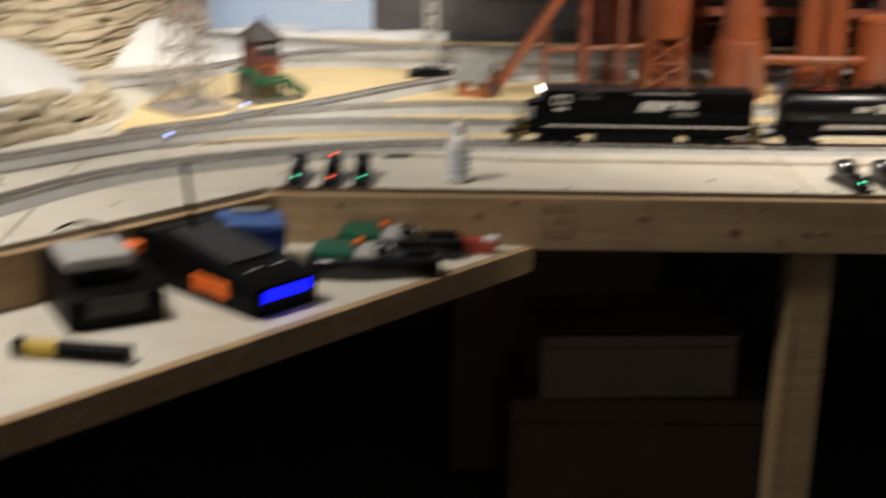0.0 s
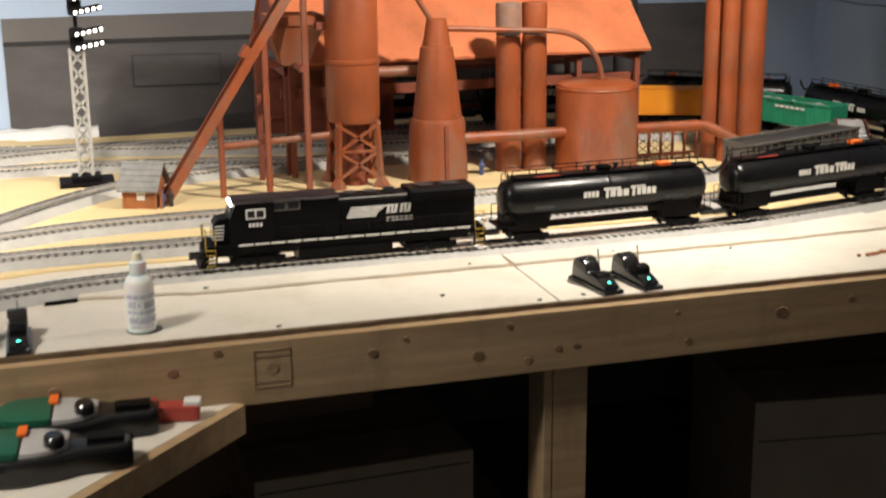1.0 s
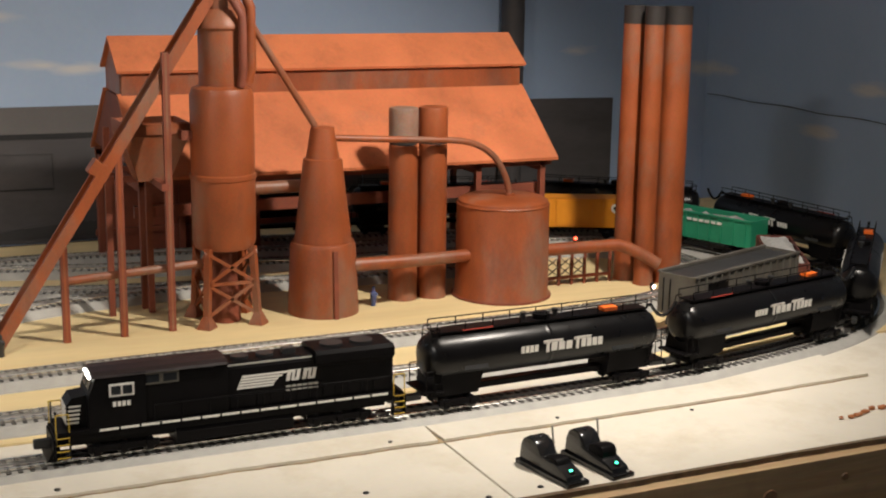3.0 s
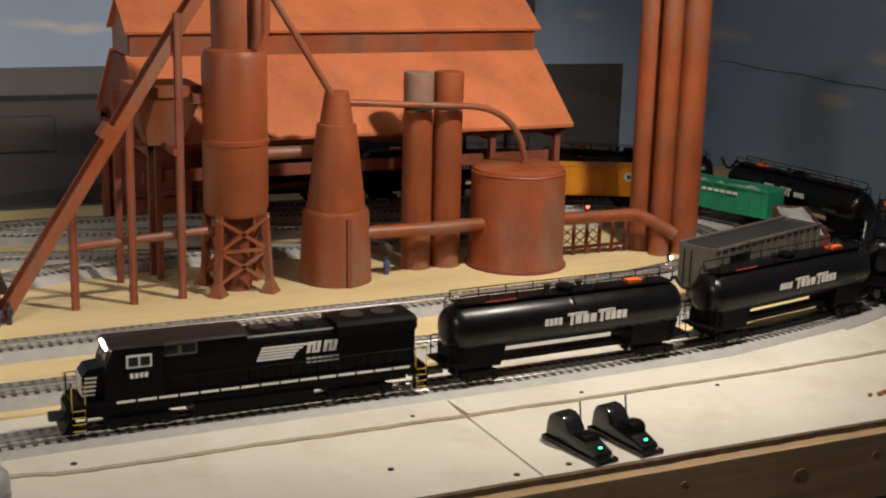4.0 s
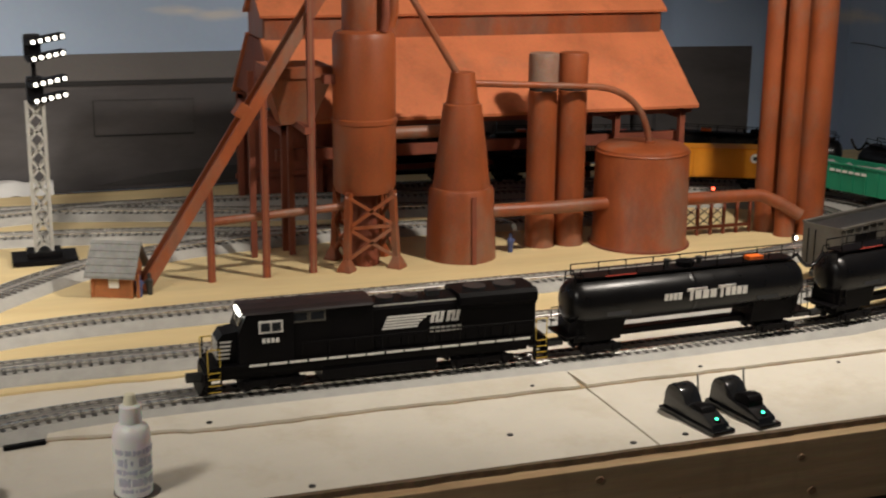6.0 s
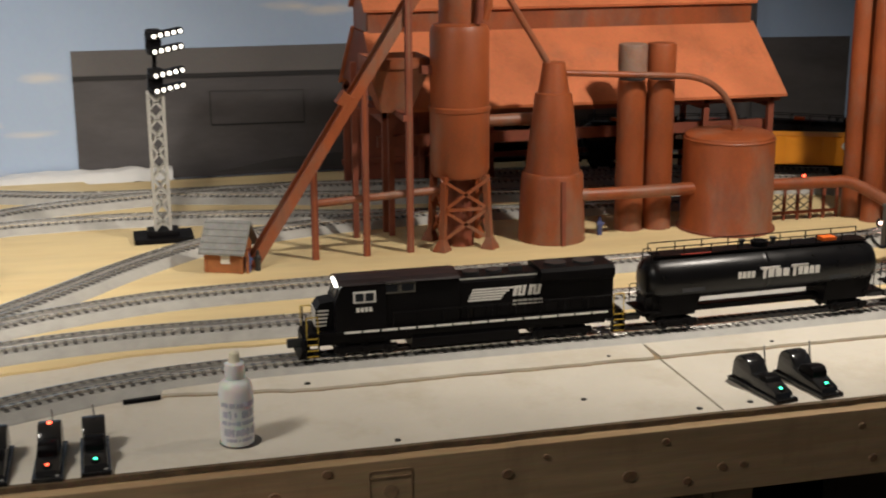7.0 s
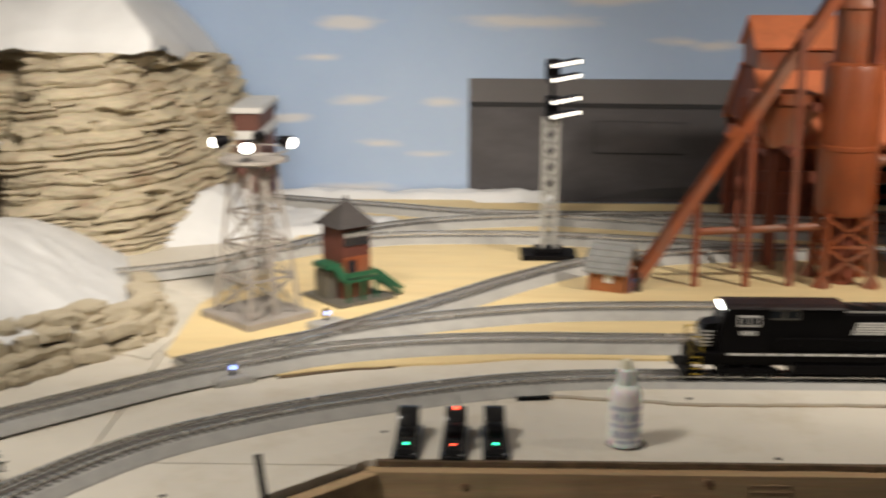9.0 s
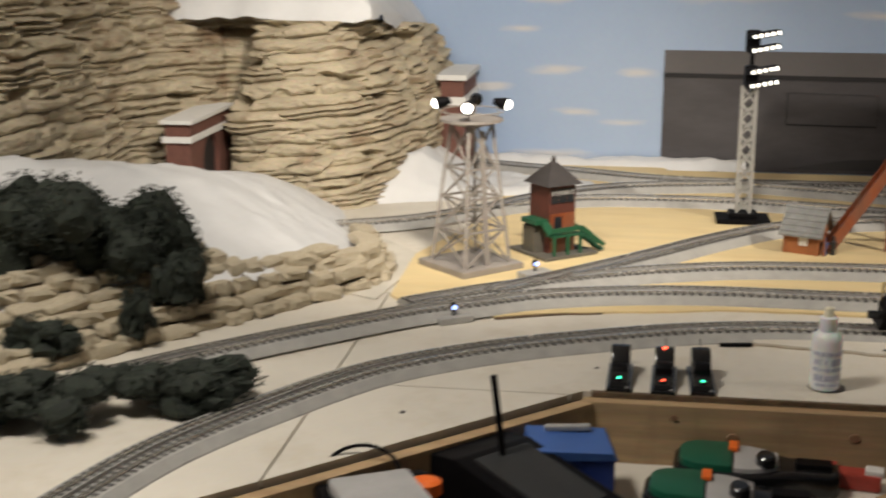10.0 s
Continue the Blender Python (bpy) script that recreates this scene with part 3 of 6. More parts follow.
def mill_building():
    x0, x1 = 0.174, 1.043
    root = thing("mill_building", pose(0, 0, TAN), "rust-red open-sided mill shed with a stepped clerestory roof", "mill building")
    E, W = (1.036, 0.249), (1.203, 0.386)
    mid = 1.28

    def both(name, outline, mat, xa, xb, label=""):
        part(name, extrude_x(B(), outline, xa, xb), mat, root, label)
        part(name, extrude_x(B(), [(2 * mid - y, z) for y, z in outline], xa, xb), mat, root, label)

    both("lower_roof", [(E[0], E[1]), (W[0] + 0.004, W[1]), (W[0] + 0.004, W[1] - 0.006), (E[0] + 0.001, E[1] - 0.006)], ROOF, x0, x1, "orange-red sheet roof")
    both("clerestory_wall", [(W[0], W[1] - 0.004), (W[0], W[1] + 0.05), (W[0] + 0.005, W[1] + 0.05), (W[0] + 0.005, W[1] - 0.004)], RUST, x0 + 0.008, x1 - 0.008)
    both("upper_roof", [(W[0] - 0.010, W[1] + 0.044), (mid, W[1] + 0.106), (mid, W[1] + 0.100), (W[0] - 0.008, W[1] + 0.039)], ROOF, x0 - 0.002, x1 + 0.002, "orange-red sheet roof")
    for x in (x0 + 0.006, x1 - 0.012):
        part("gable", extrude_x(B(), [(1.208, 0.384), (1.208, 0.43), (mid, 0.482), (1.352, 0.43), (1.352, 0.384)], x, x + 0.005), RUST, root)
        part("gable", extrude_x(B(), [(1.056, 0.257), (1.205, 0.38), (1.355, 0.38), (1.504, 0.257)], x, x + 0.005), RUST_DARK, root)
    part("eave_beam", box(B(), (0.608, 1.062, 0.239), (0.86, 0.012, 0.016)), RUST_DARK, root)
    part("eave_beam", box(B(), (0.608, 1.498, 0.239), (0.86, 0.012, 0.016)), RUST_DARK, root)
    for x in (0.185, 0.36, 0.53, 0.70, 0.87, 1.018):
        for y in (1.062, 1.498):
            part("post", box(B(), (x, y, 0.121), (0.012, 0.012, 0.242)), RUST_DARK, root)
        part("tie_beam", box(B(), (x, 1.28, 0.226), (0.01, 0.43, 0.014)), RUST_DARK, root)
    for z in (0.165, 0.06):
        part("girt", box(B(), (0.6, 1.508, z), (0.85, 0.008, 0.012)), RUST_DARK, root)
    part("crane_beam", box(B(), (0.6, 1.09, 0.178), (0.85, 0.014, 0.022)), RUST_DARK, root)
    part("rear_screen", box(B(), (0.36, 1.516, 0.1), (0.36, 0.006, 0.2)), RUST_DARK, root)


def silo():
    root = thing("silo", pose(0.302, 0.928, TAN), "tall rust-red furnace silo on a braced trestle", "silo")
    part("body", turned(B(), [(0.03, 0.131), (0.052, 0.137), (0.0565, 0.15), (0.057, 0.26), (0.0592, 0.262), (0.0592, 0.269), (0.0562, 0.271), (0.0562, 0.408), (0.052, 0.42), (0.04, 0.425)], 40), RUST, root, smooth=True)
    part("neck", turned(B(), [(0.039, 0.42), (0.039, 0.52), (0.043, 0.524), (0.043, 0.53), (0.030, 0.552), (0.023, 0.556), (0.022, 0.60)], 32), RUST, root, smooth=True)
    part("core", turned(B(), [(0.027, 0.0), (0.027, 0.06), (0.022, 0.135)], 24), RUST_DARK, root, smooth=True)
    for sx in (-1, 1):
        for sy in (-1, 1):
            part("leg", beam(B(), (sx * 0.047, sy * 0.047, 0.0), (sx * 0.04, sy * 0.04, 0.142), 0.011, 0.011), RUST, root)
            part("foot", turned(B(), [(0.019, 0), (0.018, 0.004), (0.008, 0.022)], 4, (sx * 0.047, sy * 0.047, 0)), RUST, root)
    for s in (-1, 1):
        for z0, z1 in ((0.02, 0.078), (0.078, 0.135)):
            for d in (-1, 1):
                part("brace", beam(B(), (-0.044 * d, s * 0.045, z0), (0.044 * d, s * 0.045, z1), 0.004, 0.006), RUST, root)
                part("brace", beam(B(), (s * 0.045, -0.044 * d, z0), (s * 0.045, 0.044 * d, z1), 0.004, 0.006), RUST, root)
        part("girt", beam(B(), (-0.044, s * 0.045, 0.078), (0.044, s * 0.045, 0.078), 0.004, 0.006), RUST, root)
    part("downcomer", pipe(B(), [(0.018, -0.006, 0.60), (0.04, -0.012, 0.585), (0.05, -0.014, 0.56), (0.05, -0.014, 0.455), (0.044, -0.012, 0.43)], 0.0095), RUST, root, smooth=True)
    part("downcomer", pipe(B(), [(0.0, -0.018, 0.595), (0.014, -0.04, 0.57), (0.027, -0.045, 0.545), (0.027, -0.045, 0.45), (0.024, -0.04, 0.425)], 0.0075), RUST_DARK, root, smooth=True)
    part("inlet", box(B(), (-0.06, 0.0, 0.34), (0.03, 0.02, 0.016)), RUST_DARK, root)


def cone_furnace():
    root = thing("cone_furnace", pose(0.487, 0.924, TAN), "tapered rust-red cone furnace with stepped collars", "furnace")
    part("base", turned(B(), [(0.066, 0), (0.066, 0.004), (0.0605, 0.126), (0.0575, 0.134), (0.053, 0.135)], 40), RUST, root, smooth=True)
    part("middle", turned(B(), [(0.0535, 0.132), (0.0365, 0.278), (0.035, 0.287), (0.03, 0.289)], 36), RUST, root, smooth=True)
    part("top", turned(B(), [(0.031, 0.286), (0.0225, 0.338), (0.0215, 0.345), (0.014, 0.346)], 32), RUST, root, smooth=True)
    part("rib", beam(B(), (0.002, -0.0665, 0.0), (0.002, -0.0602, 0.125), 0.008, 0.008), RUST_DARK, root)


def small_stack(x, y, cap):
    root = thing("small_stack", pose(x, y, TAN), "slim rust-red stack with a grey cap band" if cap else "slim rust-red stack with a rusty cap band", "stack", "pair of slim stacks")
    part("shaft", turned(B(), [(0.0295, 0), (0.0285, 0.006), (0.0275, 0.3), (0.0255, 0.302)], 30), RUST, root, smooth=True)
    part("dark_collar", turned(B(), [(0.0262, 0.300), (0.0262, 0.312)], 30), SOOT_GAP, root, smooth=True)
    part("cap", turned(B(), [(0.028, 0.311), (0.0285, 0.366), (0.027, 0.371), (0.022, 0.372)], 30), STACK_GREY if cap else RUST, root, "weathered grey cap" if cap else "", smooth=True)


def round_tank():
    root = thing("round_tank", pose(0.858, 0.922, TAN), "squat rust-red round tank with a domed rim", "tank")
    part("shell", turned(B(), [(0.097, 0), (0.096, 0.006), (0.0925, 0.012), (0.0905, 0.18), (0.088, 0.19), (0.08, 0.1955), (0.02, 0.199)], 48), RUST, root, smooth=True)
    part("base_flange", turned(B(), [(0.0985, 0), (0.0985, 0.004), (0.093, 0.006)], 48), RUST_DARK, root, smooth=True)
    part("rim", pipe(B(), [(0.0895 * math.cos(2 * math.pi * k / 40), 0.0895 * math.sin(2 * math.pi * k / 40), 0.183) for k in range(41)], 0.0024, 8), RUST, root, smooth=True)
    part("inlet_collar", turned(B(), [(0.0105, 0.194), (0.0105, 0.202), (0.007, 0.203)], 20, (0.01, -0.008, 0)), RUST, root, smooth=True)


def tall_stack(x, y, r, top):
    root = thing("tall_stack", pose(x, y, TAN), "tall rust-red chimney with a sooty black top", "chimney", "three tall chimneys")
    part("shaft", turned(B(), [(r * 1.04, 0), (r, 0.01), (r * 0.96, top - 0.035)], 32), RUST, root, smooth=True)
    part("tip", turned(B(), [(r * 0.97, top - 0.036), (r * 0.97, top), (r * 0.8, top), (r * 0.78, top - 0.02)], 32), SOOT_GAP, root, "soot-blackened tip", smooth=True)


def arc_points(a, b, c, n=14):
    """A bend from a to c that leaves a towards b and reaches c from b."""
    a, b, c = Vector(a), Vector(b), Vector(c)
    return [(1 - s) ** 2 * a + 2 * s * (1 - s) * b + s * s * c for s in (k / n for k in range(n + 1))]


def plant_pipes():
    g = "pipes of the mill"
    tagged(part("arched_pipe", pipe(B(), [(0.50, 0.918, 1.279), (0.62, 0.915, 1.272), *arc_points((0.735, 0.912, 1.266), (0.852, 0.912, 1.262), (0.868, 0.914, 1.148))], 0.0062), RUST, smooth=True), "thin rust-red pipe arching over to the tank", "pipe", g)
    tagged(part("gas_main", pipe(B(), [(0.53, 0.90, 1.043), (0.66, 0.893, 1.043), (0.79, 0.9, 1.043)], 0.0125, 16), RUST, smooth=True), "rust-red gas main between furnace and tank", "pipe", g)
    tagged(part("gas_main", pipe(B(), [(0.93, 0.90, 1.04), (1.03, 0.897, 1.04), *arc_points((1.10, 0.893, 1.04), (1.125, 0.888, 1.04), (1.185, 0.862, 1.0), 8)], 0.0125, 16), RUST, smooth=True), "rust-red gas main bending down to the chimneys", "pipe", g)
    tagged(part("feed_pipe", rod(B(), (0.322, 0.915, 1.535), (0.478, 0.922, 1.292), 0.0062, seg=14), RUST, smooth=True), "slanting rust-red pipe down to the cone furnace", "pipe", g)
    tagged(part("cross_pipe", rod(B(), (0.345, 0.965, 1.186), (0.46, 0.965, 1.186), 0.012, seg=16), RUST, smooth=True), "short rust-red pipe between silo and furnace", "pipe", g)


def conveyor():
    root = thing("conveyor", pose(0, 0, 0), "rust-red sloping skip conveyor on slender legs", "conveyor")
    a, b = Vector((-0.108, 0.852, TAN + 0.005)), Vector((0.312, 0.93, 1.575))
    way = (b - a).normalized()
    side = Vector((-way.y, way.x, 0)).normalized()
    over = way.cross(side) * -1
    part("deck", beam(B(), a, b, 0.022, 0.005), RUST, root)
    for s in (-1, 1):
        part("side_rail", beam(B(), a + side * 0.012 * s + Vector((0, 0, 0.004)), b + side * 0.012 * s + Vector((0, 0, 0.004)), 0.004, 0.02), RUST, root)
    part("skip", box(B(), a + (b - a) * 0.445 + Vector((-0.004, 0, 0.016)), (0.026, 0.03, 0.024), 0.002, Matrix.Rotation(radians(-55), 4, "Y")), RUST, root)
    for x, y, top in ((0.014, 0.884, 1.12), (0.111, 0.886, 1.272), (0.196, 0.892, 1.44)):
        part("leg", box(B(), (x, y, (TAN + top) / 2), (0.004, 0.012, top - TAN)), RUST, root)
        for s in (-1, 1):
            part("leg_flange", box(B(), (x + s * 0.004, y, (TAN + top) / 2), (0.004, 0.012, top - TAN - 0.001)), RUST_DARK, root)
    part("leg", box(B(), (0.19, 1.03, (TAN + 1.21) / 2), (0.011, 0.011, 1.21 - TAN)), RUST_DARK, root)
    part("leg", box(B(), (0.118, 1.03, (TAN + 1.30) / 2), (0.011, 0.011, 1.30 - TAN)), RUST_DARK, root)
    part("brace", rod(B(), (0.014, 0.896, 1.057), (0.255, 0.905, 1.068), 0.0075, seg=10), RUST, root)
    part("brace", box(B(), (0.19, 0.96, 1.21), (0.012, 0.15, 0.012)), RUST_DARK, root)
    part("brace", box(B(), (0.155, 1.03, 1.205), (0.08, 0.01, 0.012)), RUST_DARK, root)


def ore_bin():
    root = thing("ore_bin", pose(0.188, 0.99, 1.21), "rust-red tapered ore bin beside the silo", "bin")
    bm = B()
    rings = [(0.028, 0.028, 0.0), (0.058, 0.05, 0.082), (0.058, 0.05, 0.105), (0.054, 0.046, 0.105), (0.025, 0.025, 0.01)]
    loops = [[bm.verts.new((sx * w, sy * d, z)) for sx, sy in ((-1, -1), (1, -1), (1, 1), (-1, 1))] for w, d, z in rings]
    for a, b in zip(loops, loops[1:]):
        for k in range(4):
            bm.faces.new((a[k], a[(k + 1) % 4], b[(k + 1) % 4], b[k]))
    bm.faces.new(loops[0][::-1])
    bm.faces.new(loops[-1])
    part("hopper", bm, RUST, root)
    part("rim", box(B(), (0, -0.052, 0.094), (0.122, 0.006, 0.018)), RUST, root)


def lattice_fence():
    root = thing("lattice_fence", pose(0.968, 0.94, TAN), "rust-red lattice fence between tank and chimneys", "fence")
    long, high = 0.15, 0.085
    for k in range(6):
        part("post", box(B(), (k * long / 5, 0, high / 2), (0.005, 0.006, high)), RUST_DARK, root)
    for z in (0.016, high - 0.004):
        part("rail", box(B(), (long / 2, 0, z), (long, 0.005, 0.006)), RUST_DARK, root)
    for k in range(3):
        for j in range(3):
            x, z = k * long / 5, 0.02 + j * 0.019
            for d in (-1, 1):
                part("lath", beam(B(), (x + 0.015 - d * 0.013, 0, z), (x + 0.015 + d * 0.013, 0, z + 0.019), 0.002, 0.0022), TOWER_GREY, root)


mill_building()
silo()
cone_furnace()
small_stack(0.662, 0.96, True)
small_stack(0.722, 0.957, False)
round_tank()
tall_stack(1.158, 0.945, 0.024, 0.562)
tall_stack(1.169, 0.891, 0.0205, 0.562)
tall_stack(1.2275, 0.896, 0.0295, 0.562)
plant_pipes()
conveyor()
ore_bin()
lattice_fence()

# ---------- rolling stock ----------


def on_track(line, s, long, z, spacing=0.0145):
    """The pose of a car whose front stands s metres along the line and whose body reaches long metres on."""
    def at(d):
        k = max(0, min(len(line) - 2, int(d / spacing)))
        f = d / spacing - k
        return line[k] + (line[k + 1] - line[k]) * f
    a, b = at(s + long * 0.18), at(s + long * 0.82)
    way = (b - a).normalized()
    start = (a + b) / 2 - way * long / 2
    return Matrix.Translation((start.x, start.y, z)) @ Matrix.Rotation(math.atan2(way.y, way.x), 4, "Z")


def nearest(line, x, y, spacing=0.0145):
    """How far along the line its nearest point to (x, y) lies."""
    return min(range(len(line)), key=lambda k: (line[k] - Vector((x, y))).length) * spacing


def along(line, x, spacing=0.0145):
    """How far along the line it first comes to x, counted from its left end on the straight."""
    for k in range(len(line) - 1):
        if line[k].x <= x <= line[k + 1].x:
            return k * spacing
    return 0.0


def truck(parent, x, axles, pitch, mat):
    """A truck under a car: side frames, bolster, wheels."""
    half = pitch * (axles - 1) / 2
    frame_part = part("truck", box(B(), (x, 0, 0.012), (2 * half + 0.012, 0.02, 0.008), 0.002), mat, parent)
    for s in (-1, 1):
        bm = box(B(), (x, s * 0.026, 0.0115), (2 * half + 0.024, 0.005, 0.009), 0.0015)
        for k in range(axles):
            box(bm, (x - half + k * pitch, s * 0.0285, 0.0095), (0.009, 0.004, 0.010), 0.001)
        part("side_frame", bm, mat, frame_part)
    for k in range(axles):
        for s in (-1, 1):
            cx = x - half + k * pitch
            part("wheel", rod(B(), (cx, s * 0.0185, 0.0088), (cx, s * 0.0225, 0.0088), 0.0088, seg=18), GUNMETAL, frame_part, smooth=True)


def rail_posts(bm, x0, x1, y, z, high, count, r=0.0008):
    for k in range(count):
        x = x0 + (x1 - x0) * k / (count - 1)
        rod(bm, (x, y, z), (x, y, z + high), r, seg=6)
    rod(bm, (x0, y, z + high), (x1, y, z + high), r, seg=6)
    return bm


def locomotive(m, label):
    """Nose at x = 0, running back along +x; rail top at z = 0."""
    root = thing("locomotive", m @ Matrix.Diagonal((1, 1, 1.08, 1)), label, "locomotive", "model locomotives")
    L = 0.49
    part("underframe", box(B(), (L / 2, 0, 0.029), (L - 0.03, 0.058, 0.008), 0.001), BLACK_MATT, root)
    part("sill", box(B(), (L / 2, 0, 0.0355), (L - 0.035, 0.064, 0.005), 0.001), BLACK_MATT, root)
    tank = extrude_x(B(), [(-0.026, 0.026), (-0.03, 0.02), (-0.03, 0.008), (-0.022, 0.003), (0.022, 0.003), (0.03, 0.008), (0.03, 0.02), (0.026, 0.026)], 0.168, 0.328)
    part("fuel_tank", tank, BLACK_MATT, root)
    for x in (0.1, L - 0.095):
        part("truck_skirt", box(B(), (x, 0, 0.0245), (0.136, 0.05, 0.012), 0.002), BLACK_MATT, root)
    truck(root, 0.1, 3, 0.034, BLACK_MATT)
    truck(root, L - 0.095, 3, 0.034, BLACK_MATT)
    for s in (-1, 1):
        for k in range(15):
            x = 0.07 + k * 0.0265
            part("sill_stripe", box(B(), (x + 0.0115, s * 0.0324, 0.0362), (0.0235, 0.0008, 0.0028)), WHITE, root, "white reflective sill stripe")
    # nose and cab
    part("nose", extrude_y(B(), [(0.031, 0.038), (0.031, 0.066), (0.038, 0.075), (0.064, 0.078), (0.064, 0.038)], -0.019, 0.019), BLACK_MATT, root)
    for k in range(5):
        part("nose_stripe", box(B(), (0.0305, 0, 0.045 + k * 0.005), (0.0012, 0.037, 0.0022)), WHITE, root, "white nose stripe")
        for s in (-1, 1):
            part("nose_stripe", box(B(), (0.0385 + k * 0.0008, s * 0.0192, 0.045 + k * 0.005), (0.015, 0.0012, 0.0022)), WHITE, root, "white nose stripe")
    cab = extrude_y(B(), [(0.057, 0.038), (0.057, 0.076), (0.067, 0.1), (0.13, 0.102), (0.13, 0.038)], -0.031, 0.031)
    cab_body = part("cab", cab, BLACK_MATT, root)
    part("cab_roof", extrude_x(B(), [(-0.032, 0.0995), (-0.03, 0.102), (-0.02, 0.1045), (0.0, 0.106), (0.02, 0.1045), (0.03, 0.102), (0.032, 0.0995)], 0.062, 0.238), BROWN_ROOF, root, "oxide-brown cab roof")
    for s in (-1, 1):
        part("window_frame", box(B(), (0.099, s * 0.0316, 0.083), (0.032, 0.0014, 0.0155)), WHITE, cab_body, "white-edged side window")
        for k in (-1, 1):
            part("window_pane", box(B(), (0.099 + k * 0.0073, s * 0.0324, 0.083), (0.0118, 0.0012, 0.0105)), GLASS_DARK, cab_body)
        for k in range(4):
            part("number_bar", box(B(), (0.0895 + k * 0.006, s * 0.0318, 0.066), (0.0042, 0.001, 0.0058)), WHITE, cab_body, "white number bar")
    for s in (-1, 1):
        part("windscreen", box(B(), (0.0612, s * 0.011, 0.0885), (0.001, 0.016, 0.011), turn=Matrix.Rotation(radians(22), 4, "Y")), GLASS_DARK, cab_body)
    for s in (-1, 1):
        part("headlight", rod(B(), (0.0632, s * 0.0062, 0.0985), (0.0602, s * 0.0062, 0.0973), 0.0058, seg=14), LED_WHITE, cab_body, "lit white headlight")
    # hood
    part("equipment_cabinet", box(B(), (0.184, 0, 0.0695), (0.11, 0.056, 0.063), 0.002), BLACK_MATT, root)
    for s in (-1, 1):
        for x in (0.139, 0.162):
            part("grille_frame", box(B(), (x, s * 0.0284, 0.0915), (0.0225, 0.0012, 0.0145)), BASE_GREY, root, "dim grey window frame")
            part("grille_pane", box(B(), (x, s * 0.0291, 0.0915), (0.0175, 0.0008, 0.0095)), GLASS_DARK, root)
    hood = extrude_x(B(), [(-0.0245, 0.038), (-0.0245, 0.09), (-0.02, 0.097), (0.02, 0.097), (0.0245, 0.09), (0.0245, 0.038)], 0.236, 0.472)
    hood_body = part("long_hood", hood, BLACK_MATT, root)
    for k in range(12):
        for s in (-1, 1):
            part("hood_door", box(B(), (0.25 + k * 0.0185, s * 0.0248, 0.048), (0.0155, 0.001, 0.014)), BLACK_MATT, hood_body)
    for s in (-1, 1):
        # Thin pale strip along each upper edge of the hood.
        part("roof_edge", box(B(), (0.298, s * 0.0218, 0.0945), (0.118, 0.002, 0.002)), GREY_METAL, hood_body, "pale strip along the roof edge")
    part("radiator_wing", extrude_x(B(), [(-0.022, 0.078), (-0.033, 0.088), (-0.033, 0.098), (-0.026, 0.102), (0.026, 0.102), (0.033, 0.098), (0.033, 0.088), (0.022, 0.078)], 0.36, 0.474), BLACK_MATT, root, "overhanging black radiator")
    part("hood_end", box(B(), (0.47, 0, 0.066), (0.012, 0.046, 0.056), 0.003), BLACK_MATT, root)
    part("marker_light", rod(B(), (0.4745, -0.012, 0.09), (0.4775, -0.012, 0.09), 0.0028, seg=12), LED_WHITE, root)
    for x in (0.262, 0.297):
        part("roof_fan", rod(B(), (x, 0, 0.097), (x, 0, 0.1005), 0.012, seg=20), GUNMETAL, root, smooth=True)
    part("exhaust", box(B(), (0.33, 0, 0.1), (0.018, 0.014, 0.008), 0.001), GUNMETAL, root)
    for x in (0.392, 0.436):
        part("roof_fan", rod(B(), (x, 0, 0.102), (x, 0, 0.1045), 0.016, seg=20), GUNMETAL, root, smooth=True)
    # plain marks in place of the railway's emblem
    for s in (-1, 1):
        for k in range(5):
            z = 0.0635 + k * 0.0036
            x = 0.251 + k * 0.0017
            y0, y1 = sorted((s * 0.0246, s * 0.0255))
            part("emblem_stripe", extrude_y(B(), [(x, z), (x + 0.05 + 0.0008 * k * k, z), (x + 0.0512 + 0.0008 * k * k, z + 0.0025), (x + 0.0012, z + 0.0025)], y0, y1), WHITE, hood_body, "white emblem stripe")
        for x in (0.319, 0.342):
            mark = part("emblem_block", extrude_y(B(), [(x, 0.067), (x + 0.018, 0.067), (x + 0.021, 0.081), (x + 0.003, 0.081)], y0, y1), WHITE, hood_body, "white slanted emblem block")
            cut = sorted((s * 0.0256, s * 0.026))
            for d in (0.0052, 0.0122):
                part("emblem_cut", extrude_y(B(), [(x + d, 0.067 if d < 0.01 else 0.0705), (x + d + 0.0016, 0.067 if d < 0.01 else 0.0705), (x + d + 0.0036, 0.0775 if d < 0.01 else 0.081), (x + d + 0.002, 0.0775 if d < 0.01 else 0.081)], *cut), BLACK_MATT, mark)
        for k in range(2):
            for q in range(6):
                part("emblem_bar", box(B(), (0.3225 + q * 0.0078, s * 0.0252, 0.0602 - k * 0.0045), (0.0062, 0.0008, 0.0026)), GREY_METAL, hood_body, "grey lettering bar")
